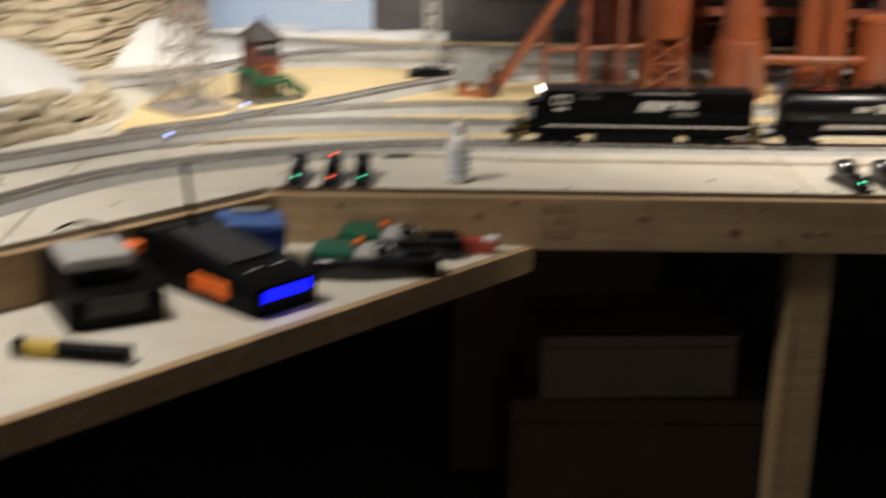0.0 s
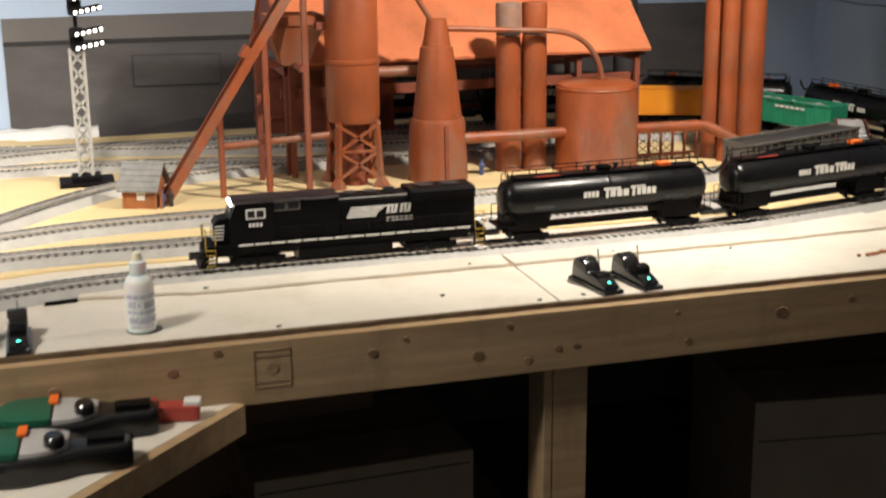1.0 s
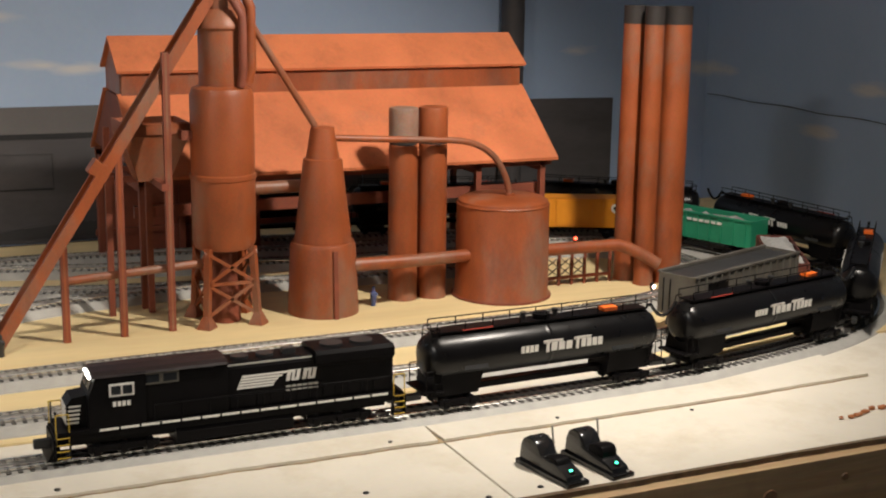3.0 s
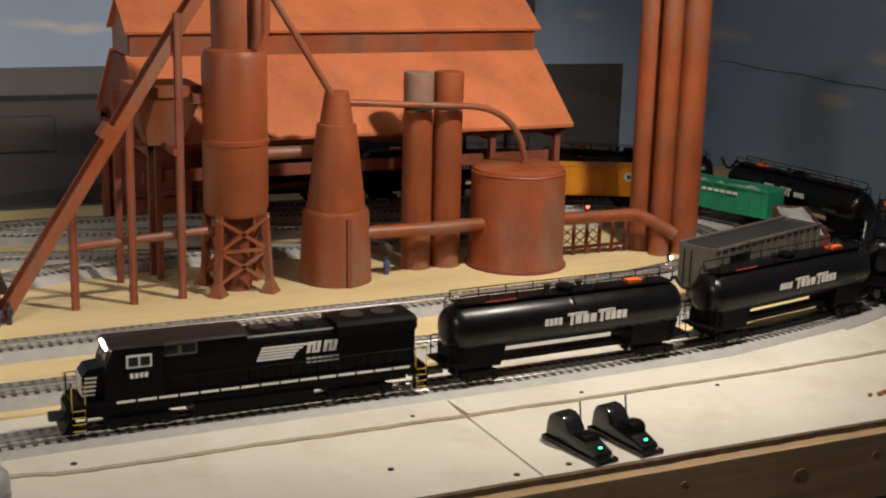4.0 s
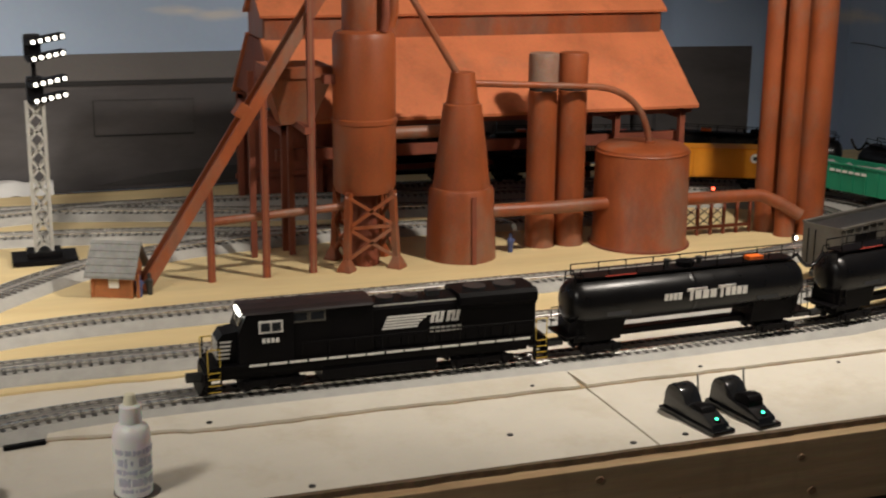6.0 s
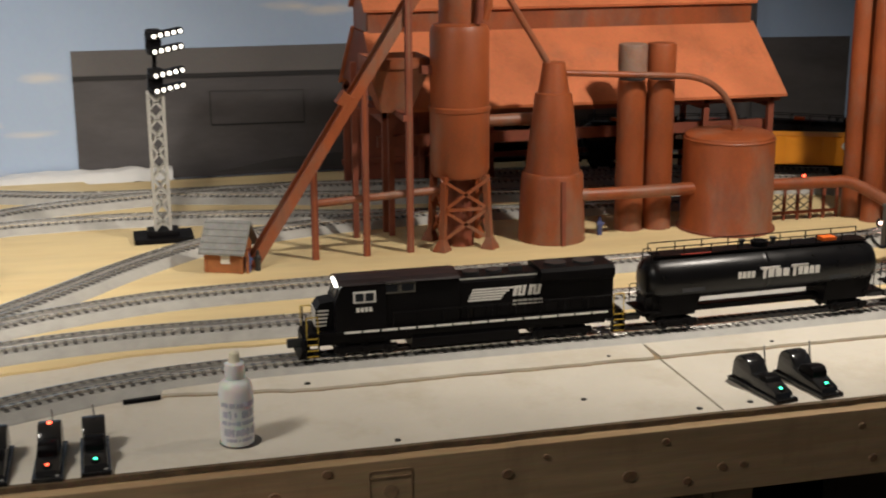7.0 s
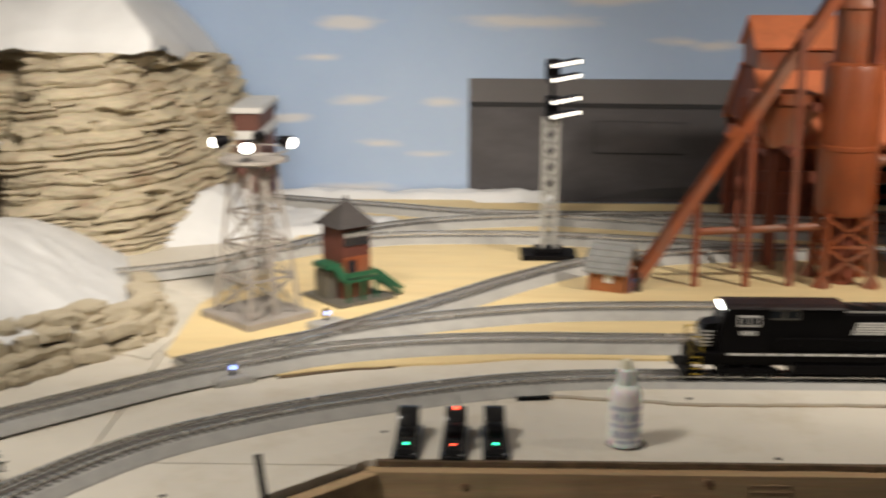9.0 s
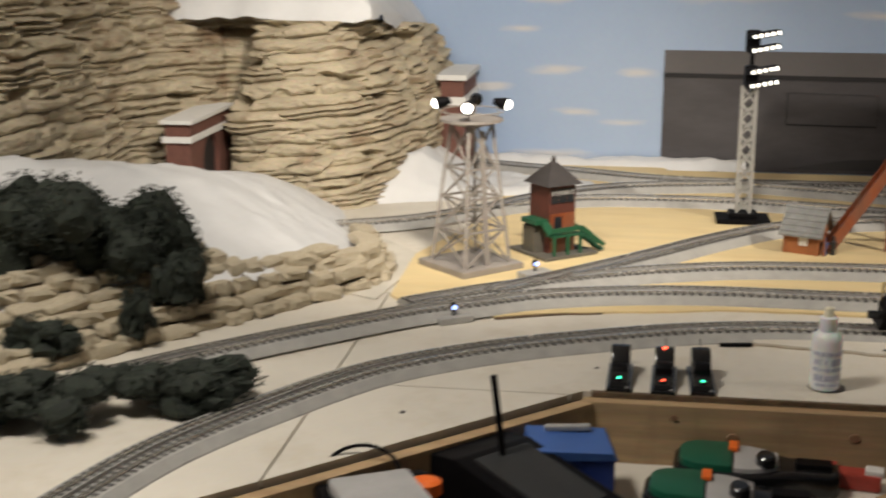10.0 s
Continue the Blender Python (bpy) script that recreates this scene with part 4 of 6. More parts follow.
    # handrails, steps, pilot
    for s in (-1, 1):
        part("handrail", rail_posts(B(), 0.14, 0.47, s * 0.0315, 0.038, 0.021, 10), BLACK_MATT, root)
        for x in (0.016, 0.474):
            part("grab_rail", rail_posts(B(), x, x + 0.016, s * 0.0305, 0.026, 0.034, 2, 0.0008), YELLOW, root, "yellow grab rail")
            for k in range(4):
                step = part("step", box(B(), (x + 0.008, s * 0.0285, 0.007 + k * 0.008), (0.016, 0.009, 0.0015)), BLACK_MATT, root)
                part("step_edge", box(B(), (x + 0.008, s * 0.0332, 0.0078 + k * 0.008), (0.016, 0.0008, 0.0012)), YELLOW, step, "thin yellow step edge")
            for side in (-0.001, 0.017):
                part("step_side", box(B(), (x + side, s * 0.0285, 0.019), (0.0015, 0.009, 0.028)), BLACK_MATT, root)
    for y in (-0.02, 0.02):
        part("front_rail", rail_posts(B(), 0.017, 0.0175, y, 0.036, 0.026, 2), BLACK_MATT, root)
    part("pilot", extrude_x(B(), [(-0.03, 0.0035), (-0.031, 0.03), (0.031, 0.03), (0.03, 0.0035)], 0.012, 0.02), BLACK_MATT, root)
    part("plow", extrude_y(B(), [(0.004, 0.003), (0.012, 0.018), (0.015, 0.018), (0.012, 0.003)], -0.028, 0.028), BLACK_MATT, root)
    for x in (-0.002, L - 0.008):
        part("coupler", box(B(), (x + 0.004, 0, 0.0185), (0.022, 0.011, 0.011), 0.003), GUNMETAL, root)
    part("rear_plate", box(B(), (L - 0.004, 0, 0.026), (0.006, 0.058, 0.022), 0.001), BLACK_MATT, root)
    return root


def tank_car(m):
    root = thing("tank_car", m, "long glossy black tank car with white side lettering", "tank car", "black tank cars")
    L, r, zc = 0.42, 0.0345, 0.0755
    profile = [(0.006, 0.012), (0.018, 0.0135), (0.027, 0.0175), (0.032, 0.024), (r, 0.033), (r, L / 2 - 0.006), (r, L / 2 - 0.0013), (r + 0.0005, L / 2), (r, L / 2 + 0.0013), (r, L / 2 + 0.006), (r, L - 0.033), (0.032, L - 0.024), (0.027, L - 0.0175), (0.018, L - 0.0135), (0.006, L - 0.012)]
    body = part("barrel", turned(B(), profile, 40), BARREL, root, "glossy black barrel", smooth=True)
    body.matrix_local = Matrix.Translation((0, 0, zc)) @ Matrix.Rotation(radians(90), 4, "Y")
    part("centre_sill", box(B(), (L / 2, 0, 0.025), (L - 0.02, 0.018, 0.009), 0.001), BLACK_MATT, root)
    for x in (0.062, L - 0.062):
        part("bolster", extrude_y(B(), [(x - 0.045, 0.022), (x - 0.04, 0.056), (x + 0.04, 0.056), (x + 0.03, 0.022)], -0.026, 0.026), BLACK_MATT, root)
        truck(root, x, 2, 0.042, BLACK_MATT)
    for x in (-0.001, L + 0.001):
        part("coupler", box(B(), (x, 0, 0.0185), (0.026, 0.010, 0.010), 0.003), GUNMETAL, root)
    for x in (0.02, L - 0.02):
        part("end_platform", box(B(), (x, 0, 0.031), (0.034, 0.058, 0.003)), BLACK_MATT, root)
        for y in (-0.028, 0.028):
            part("end_rail", rail_posts(B(), x - 0.012, x + 0.012, y, 0.031, 0.03, 3), BLACK_MATT, root)
    for s in (-1, 1):
        bm = B()
        x = 0.028
        for d in (-0.006, 0.006):
            rod(bm, (x + d, s * 0.03, 0.03), (x + d, s * 0.014, 0.118), 0.0009, seg=6)
        for k in range(8):
            f = k / 7
            rod(bm, (x - 0.006, s * (0.03 - 0.016 * f), 0.03 + 0.088 * f), (x + 0.006, s * (0.03 - 0.016 * f), 0.03 + 0.088 * f), 0.0008, seg=6)
        part("ladder", bm, BLACK_MATT, root)
    part("walkway", box(B(), (L / 2, 0, 0.1122), (L - 0.06, 0.03, 0.0022)), BLACK_MATT, root)
    for s in (-1, 1):
        part("top_rail", rail_posts(B(), 0.03, L - 0.03, s * 0.0155, 0.1122, 0.014, 9, 0.0009), BLACK_MATT, root)
    part("manway", turned(B(), [(0.013, 0), (0.013, 0.009), (0.014, 0.009), (0.014, 0.012), (0.008, 0.0145)], 20, (L / 2, 0, 0.1085)), BLACK_MATT, root, smooth=True)
    for d in (-0.028, 0.026):
        part("valve", turned(B(), [(0.004, 0), (0.004, 0.009), (0.0055, 0.009), (0.0055, 0.012)], 12, (L / 2 + d, 0.004, 0.112)), GUNMETAL, root)
    part("placard", box(B(), (L * 0.775, -0.004, 0.117), (0.024, 0.018, 0.006), 0.001), ORANGE_KNOB, root, "bright orange placard box")
    part("marker_strip", box(B(), (0.095, -0.0162, 0.1135), (0.05, 0.001, 0.002)), RED, root, "red marker strip")
    part("hose", pipe(B(), [Vector((L - 0.02, 0, 0.111)), *arc_points((L - 0.012, 0, 0.113), (L + 0.012, 0, 0.072), (L + 0.036, 0, 0.113), 10)], 0.0028), BLACK, root, "looping black hose", smooth=True)

    def mark(x, angle, wide, high):
        """A bar laid on the barrel's side."""
        x, wide, high, angle = 0.225 + (x - 0.225) * 1.22, wide * 1.22, high * 1.3, angle * 1.15
        for s in (-1, 1):
            y, z = s * (r + 0.0006) * math.cos(angle), zc + (r + 0.0006) * math.sin(angle)
            part("lettering", box(B(), (x, y, z), (wide, 0.0008, high), turn=Matrix.Rotation(-s * angle, 4, "X")), WHITE, root, "plain white lettering bar")
    x = 0.172
    for k in range(4):
        mark(x + k * 0.0062, radians(4), 0.0048, 0.008)
    mark(0.2145, radians(14), 0.027, 0.0045)
    mark(0.2065, radians(4), 0.004, 0.013)
    for k in range(3):
        mark(0.2155 + k * 0.0105, radians(3), 0.0082, 0.0095)
    mark(0.256, radians(14), 0.024, 0.0045)
    mark(0.2485, radians(4), 0.004, 0.013)
    for k in range(4):
        mark(0.257 + k * 0.008, radians(3), 0.0062, 0.0095)
    for x in (0.085, 0.335):
        for s in (-1, 1):
            part("data_panel", box(B(), (x, s * (r * math.cos(radians(-20)) + 0.0007), zc - r * math.sin(radians(20))), (0.038, 0.0008, 0.009), turn=Matrix.Rotation(s * radians(20), 4, "X")), GUNMETAL, root, "dim grey data panel")
    return root


def hopper_car(m):
    root = thing("hopper_car", m, "weathered grey ribbed hopper car", "hopper car")
    L, W, z0, z1 = 0.35, 0.037, 0.026, 0.1
    bm = B()
    for s in (-1, 1):
        box(bm, (L / 2, s * W, (z0 + z1) / 2), (L - 0.02, 0.003, z1 - z0))
    part("side", bm, HOPPER_GREY, root)
    for x in (0.011, L - 0.011):
        part("end", box(B(), (x, 0, (z0 + z1) / 2), (0.003, 2 * W, z1 - z0)), HOPPER_GREY, root)
    part("floor", box(B(), (L / 2, 0, z1 - 0.006), (L - 0.026, 2 * W - 0.006, 0.004)), GUNMETAL, root)
    for k in range(15):
        for s in (-1, 1):
            part("rib", box(B(), (0.02 + k * (L - 0.04) / 14, s * (W + 0.0025), (z0 + z1) / 2), (0.004, 0.004, z1 - z0 - 0.006)), HOPPER_GREY, root)
    for s in (-1, 1):
        part("top_chord", box(B(), (L / 2, s * (W + 0.001), z1), (L - 0.018, 0.006, 0.004)), HOPPER_GREY, root)
        part("dark_panel", box(B(), (0.075, s * (W + 0.0052), 0.078), (0.06, 0.001, 0.016)), BLACK_MATT, root, "dark side panel")
    part("centre_sill", box(B(), (L / 2, 0, 0.024), (L, 0.02, 0.01)), BLACK_MATT, root)
    for x in (0.055, L - 0.055):
        truck(root, x, 2, 0.04, BLACK_MATT)
    for x in (0, L):
        part("coupler", box(B(), (x, 0, 0.0185), (0.024, 0.01, 0.01), 0.003), GUNMETAL, root)
    part("ladder", rail_posts(rail_posts(B(), 0.008, 0.0085, 0.012, 0.03, 0.06, 2), 0.008, 0.0085, 0.026, 0.03, 0.06, 2), BLACK_MATT, root)
    return root


def box_car(m):
    root = thing("box_car", m, "bright orange model boxcar with a round white mark", "boxcar")
    L = 0.33
    part("body", box(B(), (L / 2, 0, 0.0625), (L - 0.02, 0.062, 0.068), 0.001), ORANGE, root)
    part("roof", extrude_x(B(), [(-0.033, 0.096), (0, 0.101), (0.033, 0.096)], 0.008, L - 0.008), ORANGE, root, "low orange roof")
    for s in (-1, 1):
        part("door", box(B(), (L / 2, s * 0.0325, 0.062), (0.06, 0.0025, 0.06)), ORANGE, root)
        for x in (0.03, 0.085, 0.11, 0.22, 0.26, 0.3):
            part("rib", box(B(), (x, s * 0.0315, 0.0625), (0.002, 0.002, 0.066)), ORANGE, root)
        part("round_mark", rod(B(), (0.058, s * 0.0326, 0.074), (0.058, s * 0.0332, 0.074), 0.0105, seg=20), WHITE, root, "white round mark")
        part("mark_centre", rod(B(), (0.058, s * 0.0333, 0.074), (0.058, s * 0.0338, 0.074), 0.0048, seg=16), GUNMETAL, root)
    part("centre_sill", box(B(), (L / 2, 0, 0.0245), (L, 0.02, 0.009)), BLACK_MATT, root)
    for x in (0.055, L - 0.055):
        truck(root, x, 2, 0.04, BLACK_MATT)
    return root


def gondola(m):
    root = thing("gondola", m, "green model gondola heaped with grey scrap", "gondola")
    L = 0.3
    for s in (-1, 1):
        part("side", box(B(), (L / 2, s * 0.031, 0.057), (L - 0.02, 0.003, 0.058), 0.0008), GREEN, root)
        for k in range(9):
            part("rib", box(B(), (0.025 + k * 0.031, s * 0.0335, 0.056), (0.004, 0.003, 0.052)), GREEN, root)
        for k in range(6):
            part("lettering", box(B(), (0.09 + k * 0.016, s * 0.0356, 0.072), (0.012, 0.0008, 0.006)), WHITE, root, "faded white lettering bar")
        part("top_chord", box(B(), (L / 2, s * 0.0325, 0.086), (L - 0.018, 0.007, 0.004)), GREEN, root)
    for x in (0.011, L - 0.011):
        part("end", box(B(), (x, 0, 0.057), (0.003, 0.06, 0.058)), GREEN, root)
    part("floor", box(B(), (L / 2, 0, 0.03), (L - 0.02, 0.06, 0.004)), BLACK_MATT, root)
    bm = B()
    bmesh.ops.create_grid(bm, x_segments=26, y_segments=8, size=0.5, matrix=Matrix.Translation((L / 2, 0, 0.075)) @ Matrix.Diagonal((L - 0.028, 0.057, 1, 1)))
    for v in bm.verts:
        v.co.z += 0.012 * noise.noise(v.co * 60)
    part("load", bm, COAL, root, "lumpy grey scrap load")
    for x in (0.05, L - 0.05):
        truck(root, x, 2, 0.04, BLACK_MATT)
    return root


def ore_car(m):
    """An open car heaped with a crumpled pale sheet."""
    root = thing("ore_car", m, "oxide-red open car heaped with crumpled pale foil", "ore car")
    L, W = 0.29, 0.034
    for s in (-1, 1):
        part("side", box(B(), (L / 2, s * W, 0.046), (L - 0.02, 0.003, 0.036), 0.0008), OXIDE, root)
        for k in range(6):
            part("rib", box(B(), (0.02 + k * 0.05, s * (W + 0.002), 0.046), (0.003, 0.002, 0.034)), OXIDE, root)
    for x in (0.011, L - 0.011):
        part("end", box(B(), (x, 0, 0.046), (0.003, 2 * W - 0.003, 0.036)), OXIDE, root)
    part("floor", box(B(), (L / 2, 0, 0.028), (L - 0.02, 2 * W, 0.004)), BLACK_MATT, root)
    bm = B()
    bmesh.ops.create_grid(bm, x_segments=24, y_segments=12, size=0.5, matrix=Matrix.Translation((L / 2, 0, 0.06)) @ Matrix.Diagonal((L - 0.03, 0.058, 1, 1)))
    for v in bm.verts:
        rim = max(abs(v.co.x - L / 2) / (L / 2 - 0.015), abs(v.co.y) / 0.029)
        v.co.z += 0.014 * (1 - rim ** 2) + 0.008 * abs(noise.noise(v.co * 55)) - 0.002
    part("load", bm, CRUMPLED, root, "crumpled pale foil load")
    for x in (0.035, L - 0.035):
        truck(root, x, 2, 0.03, BLACK_MATT)
    return root


RT = T + RAIL_TOP
s = along(main_line[40:], -0.10) + 40 * 0.0145
locomotive(on_track(main_line, s, 0.49, RT), "glossy black diesel locomotive with white side stripes and lit headlights")
s += 0.515
for _ in range(7):
    tank_car(on_track(main_line, s, 0.42, RT))
    s += 0.447
RI = TAN + RAIL_TOP + 0.0006
s = nearest(inner_line, 0.972, 0.515)
hopper_car(on_track(inner_line, s, 0.35, RI))
s += 0.375
ore_car(on_track(inner_line, s, 0.29, RI))
s += 0.315
gondola(on_track(inner_line, s, 0.3, RI))
s += 0.325
box_car(on_track(inner_line, s, 0.33, RI))

# ---------- mountain, snow and bushes ----------


def plan_at(line, f):
    f = max(0.0, min(0.9999, f)) * (len(line) - 1)
    k = int(f)
    p = line[k] + (line[k + 1] - line[k]) * (f - k)
    way = (line[min(k + 2, len(line) - 1)] - line[max(k - 1, 0)]).normalized()
    return p, Vector((way.y, -way.x))


def rock_face():
    """Layered cliff: ledges that jut out in uneven courses along a plan line."""
    line = curve_through([(-1.66, -0.5), (-1.61, 0.0), (-1.58, 0.4), (-1.57, 0.75), (-1.55, 0.98), (-1.49, 1.14), (-1.42, 1.22), (-1.385, 1.14), (-1.33, 1.105), (-1.23, 1.1), (-1.135, 1.12), (-1.075, 1.21), (-1.03, 1.4), (-1.0, 1.6), (-0.99, 1.79)], 0.02)
    corner = min(range(len(line)), key=lambda k: (line[k] - Vector((-1.405, 1.19))).length) / (len(line) - 1)
    root = thing("rock_mountain", pose(0, 0, T), "tan plaster rock mountain cut in rough level ledges", "mountain")
    bm = B()
    cols, rows = 760, 260
    grid = []
    for i in range(cols + 1):
        f = i / cols
        p, out = plan_at(line, f)
        top = 0.72 - 0.30 * min(1.0, max(0.0, (f - corner + 0.04) / 0.05)) - 0.05 * max(0.0, (f - 0.8) / 0.2)
        column = []
        for j in range(rows + 1):
            v = j / rows
            z = v * top
            s = f * 2.9
            dip = (-0.03 if f < corner else 0.075) * (s - 2.9 * corner)
            tilt = z - dip + 0.012 * noise.noise((s * 1.6, z * 3, 1.0)) + 0.0032 * noise.noise((s * 14, z * 12, 6.0)) + 0.0016 * noise.noise((s * 38, z * 20, 6.0))
            layer = tilt / 0.029 + 0.5 * noise.noise((s * 0.7, tilt * 13, 3.0)) + 0.42 * noise.noise((s * 3.1, tilt * 22, 8.0)) + 0.16 * noise.noise((s * 11, tilt * 30, 8.0))
            patch = math.floor(s * 6.5 + 1.3 * noise.noise((s * 3, z * 8, 5.0))), math.floor(tilt * 12 + 0.8 * noise.noise((s * 4, z * 3, 7.0)))
            layer += 1.2 * noise.noise((patch[0] * 2.7 + 0.35, patch[1] * 3.9 + 0.2, 0.6))
            k = math.floor(layer)
            rest = layer - k
            run = s * (3.2 + 1.8 * noise.noise((k * 2.3, 0.0, 0.5))) + k * 7.31 + 0.25 * noise.noise((s * 9, z * 30, 2.2))
            block = math.floor(run)
            gap = min(run - block, block + 1 - run)
            split = noise.noise((block * 5.1 + 0.7, k * 3.3, 2.0))
            if split > 0.12 and 0.32 < rest < 0.68:
                rest = abs(rest - 0.5 - 0.06 * noise.noise((s * 12, k, 0))) + 0.02
            jut = 0.5 + 0.7 * noise.noise((block * 3.7 + 0.3, k * 2.9 + 0.4, 0.0)) + 0.22 * noise.noise((s * 15 + k * 3.7, k * 1.7, 4.0)) + 0.12 * noise.noise((s * 40, k * 5.7, 4.0))
            groove = min(1.0, min(rest, (1 - rest) * 1.4) / 0.3) ** 0.55
            crack = min(1.0, gap / 0.035) if noise.noise((block * 1.9, k * 4.1, 9.0)) > -0.1 else 1.0
            hole = max(0.0, noise.noise((s * 9, z * 26, 11.0)) - 0.33) * 0.16
            d = 0.035 * noise.noise((s * 2.0, z * 2.0, 0.0)) + 0.016 * noise.noise((s * 7.0, z * 13, 2.0)) + 0.023 * (0.3 + jut) * groove * (0.4 + 0.6 * crack) + 0.005 * noise.noise((s * 38, z * 70, 0.0)) + 0.003 * noise.noise((s * 80, z * 130, 0.0)) + 0.0015 * noise.noise((s * 130, z * 200, 0.0)) - hole
            d -= 0.03 * max(0.0, 1 - abs(f - corner + 0.012 * noise.noise((0, z * 6, 0))) / 0.02)
            lean = (0.11 if f < corner else 0.045) * v * v + 0.02 * v - 0.03 * max(0.0, 1 - abs(v - 0.45) / 0.45) * (1 if f > corner else 0)
            column.append(bm.verts.new((p.x + out.x * (d - lean), p.y + out.y * (d - lean) * 0.8, z)))
        grid.append(column)
    for a, b in zip(grid, grid[1:]):
        for j in range(rows):
            bm.faces.new((a[j], b[j], b[j + 1], a[j + 1]))
    bmesh.ops.recalc_face_normals(bm, faces=bm.faces)
    part("cliff", bm, STONE, root)
    bm = B()
    bmesh.ops.create_grid(bm, x_segments=90, y_segments=60, size=0.5)
    for v in bm.verts:
        a, b = v.co.x + 0.5, v.co.y + 0.5
        rim = a > 0.999 or b < 0.001
        front = 1.16 + 0.01 * noise.noise((a * 5, 0, 9))
        y = front + b * (1.79 - front)
        x = -1.56 + a * (0.485 + 0.04 * (y - 1.16) + 0.01 * noise.noise((y * 7, 0, 4)))
        inset = min(y - front, -1.075 + 0.04 * (y - 1.16) - x)
        z = 0.438 - 0.07 * min(1.0, max(0.0, y - 1.25) / 0.35) * max(0.0, 1 - inset / 0.3) + 0.22 * min(1.0, max(0.0, inset) / 0.3) ** 0.75 + 0.01 * noise.noise((x * 7, y * 7, 2)) + 0.005 * noise.noise((x * 24, y * 24, 2))
        v.co = Vector((x, y, z - (0.018 + 0.012 * noise.noise((x * 14, y * 14, 6)) if rim else 0.0)))
    part("snow_cap", bm, SNOW, root, "white plaster snow cap", smooth=True)


def snow_bank(name, label, x0, x1, y0, y1, height, cell=0.012):
    """A lumpy sheet of plaster snow wherever height(x, y) is above the table."""
    bm = B()
    nx, ny = int((x1 - x0) / cell), int((y1 - y0) / cell)
    verts = {}
    for i in range(nx + 1):
        for j in range(ny + 1):
            x, y = x0 + i * cell, y0 + j * cell
            h = height(x, y)
            if h > -0.04:
                bumps = 0.008 * noise.noise((x * 14, y * 14, 0)) + 0.004 * noise.noise((x * 40, y * 40, 5))
                verts[i, j] = bm.verts.new((x, y, T + max(h + bumps, -0.02)))
    for i in range(nx):
        for j in range(ny):
            q = [verts.get(k) for k in ((i, j), (i + 1, j), (i + 1, j + 1), (i, j + 1))]
            if all(q):
                bm.faces.new(q)
    return tagged(part(name, bm, SNOW, smooth=True), label, "snow")


def front_height(x, y):
    d = (x + 1.1) * -0.815 + (y - 0.30) * 0.58
    e = (x + 0.955) * -0.95 + (y - 0.612) * -0.31
    slopes = (0.048 - 0.03 * min(1.0, max(0.0, 0.3 - y) / 0.12) + 0.6 * d, -0.016 + 0.64 * e, 0.25 - 0.22 * max(0.0, y - 0.3))
    return -0.018 * math.log(sum(math.exp(-h / 0.018) for h in slopes)) + 0.004 if d > (-0.005 if y > 0.3 else 0.012) else -1


def back_height(x, y):
    outline = [(-1.29, 1.0), (-1.12, 0.985), (-0.93, 1.035), (-0.81, 1.145), (-0.68, 1.31), (-0.53, 1.42), (-0.36, 1.49), (-0.64, 1.56), (-0.93, 1.63), (-1.04, 1.68), (-1.29, 1.68)]
    inside = min((b[0] - a[0]) * (y - a[1]) / math.dist(a, b) - (b[1] - a[1]) * (x - a[0]) / math.dist(a, b) for a, b in zip(outline, outline[1:] + outline[:1]))
    return -1 if inside < -0.03 else min(0.7 * inside + 0.004, 0.018) + min(0.085, 0.75 * max(0.0, -0.88 - x)) * min(1.0, max(0.0, inside / 0.085))


def wall_height(x, y):
    return min(0.0 + 1.2 * (y - 1.735), 0.022) + 0.012 * noise.noise((x * 9, 0, 7)) if y > 1.72 else -1


rock_face()
snow_bank("snow_bank", "smooth white plaster snow bank below the cliff", -1.75, -0.95, -0.6, 1.12, front_height)
snow_bank("snow_field", "low white plaster snow field inside the loop", -1.28, -0.38, 0.95, 1.7, back_height, 0.008)
snow_bank("snow_drift", "thin white snow drift along the foot of the wall", -0.93, -0.2, 1.70, 1.795, wall_height, 0.01)


def stone_mesh(seed):
    """A rough block, broken flat on its bed and face."""
    bm = B()
    bmesh.ops.create_cube(bm, size=2)
    bmesh.ops.subdivide_edges(bm, edges=list(bm.edges), cuts=2, use_grid_fill=True)
    for v in bm.verts:
        c = v.co.copy()
        r = max(abs(c.x) ** 7 + abs(c.y) ** 7 + abs(c.z) ** 7, 1e-6) ** (1 / 7)
        v.co = c / r * (1 + 0.3 * noise.noise(c * 0.9 + Vector((seed * 9, 0, 0))) + 0.16 * noise.noise(c * 2.4 + Vector((0, seed * 5, 0))))
    data = bpy.data.meshes.new("stone")
    bm.to_mesh(data)
    bm.free()
    data.materials.append(STONE_LIT)
    return data


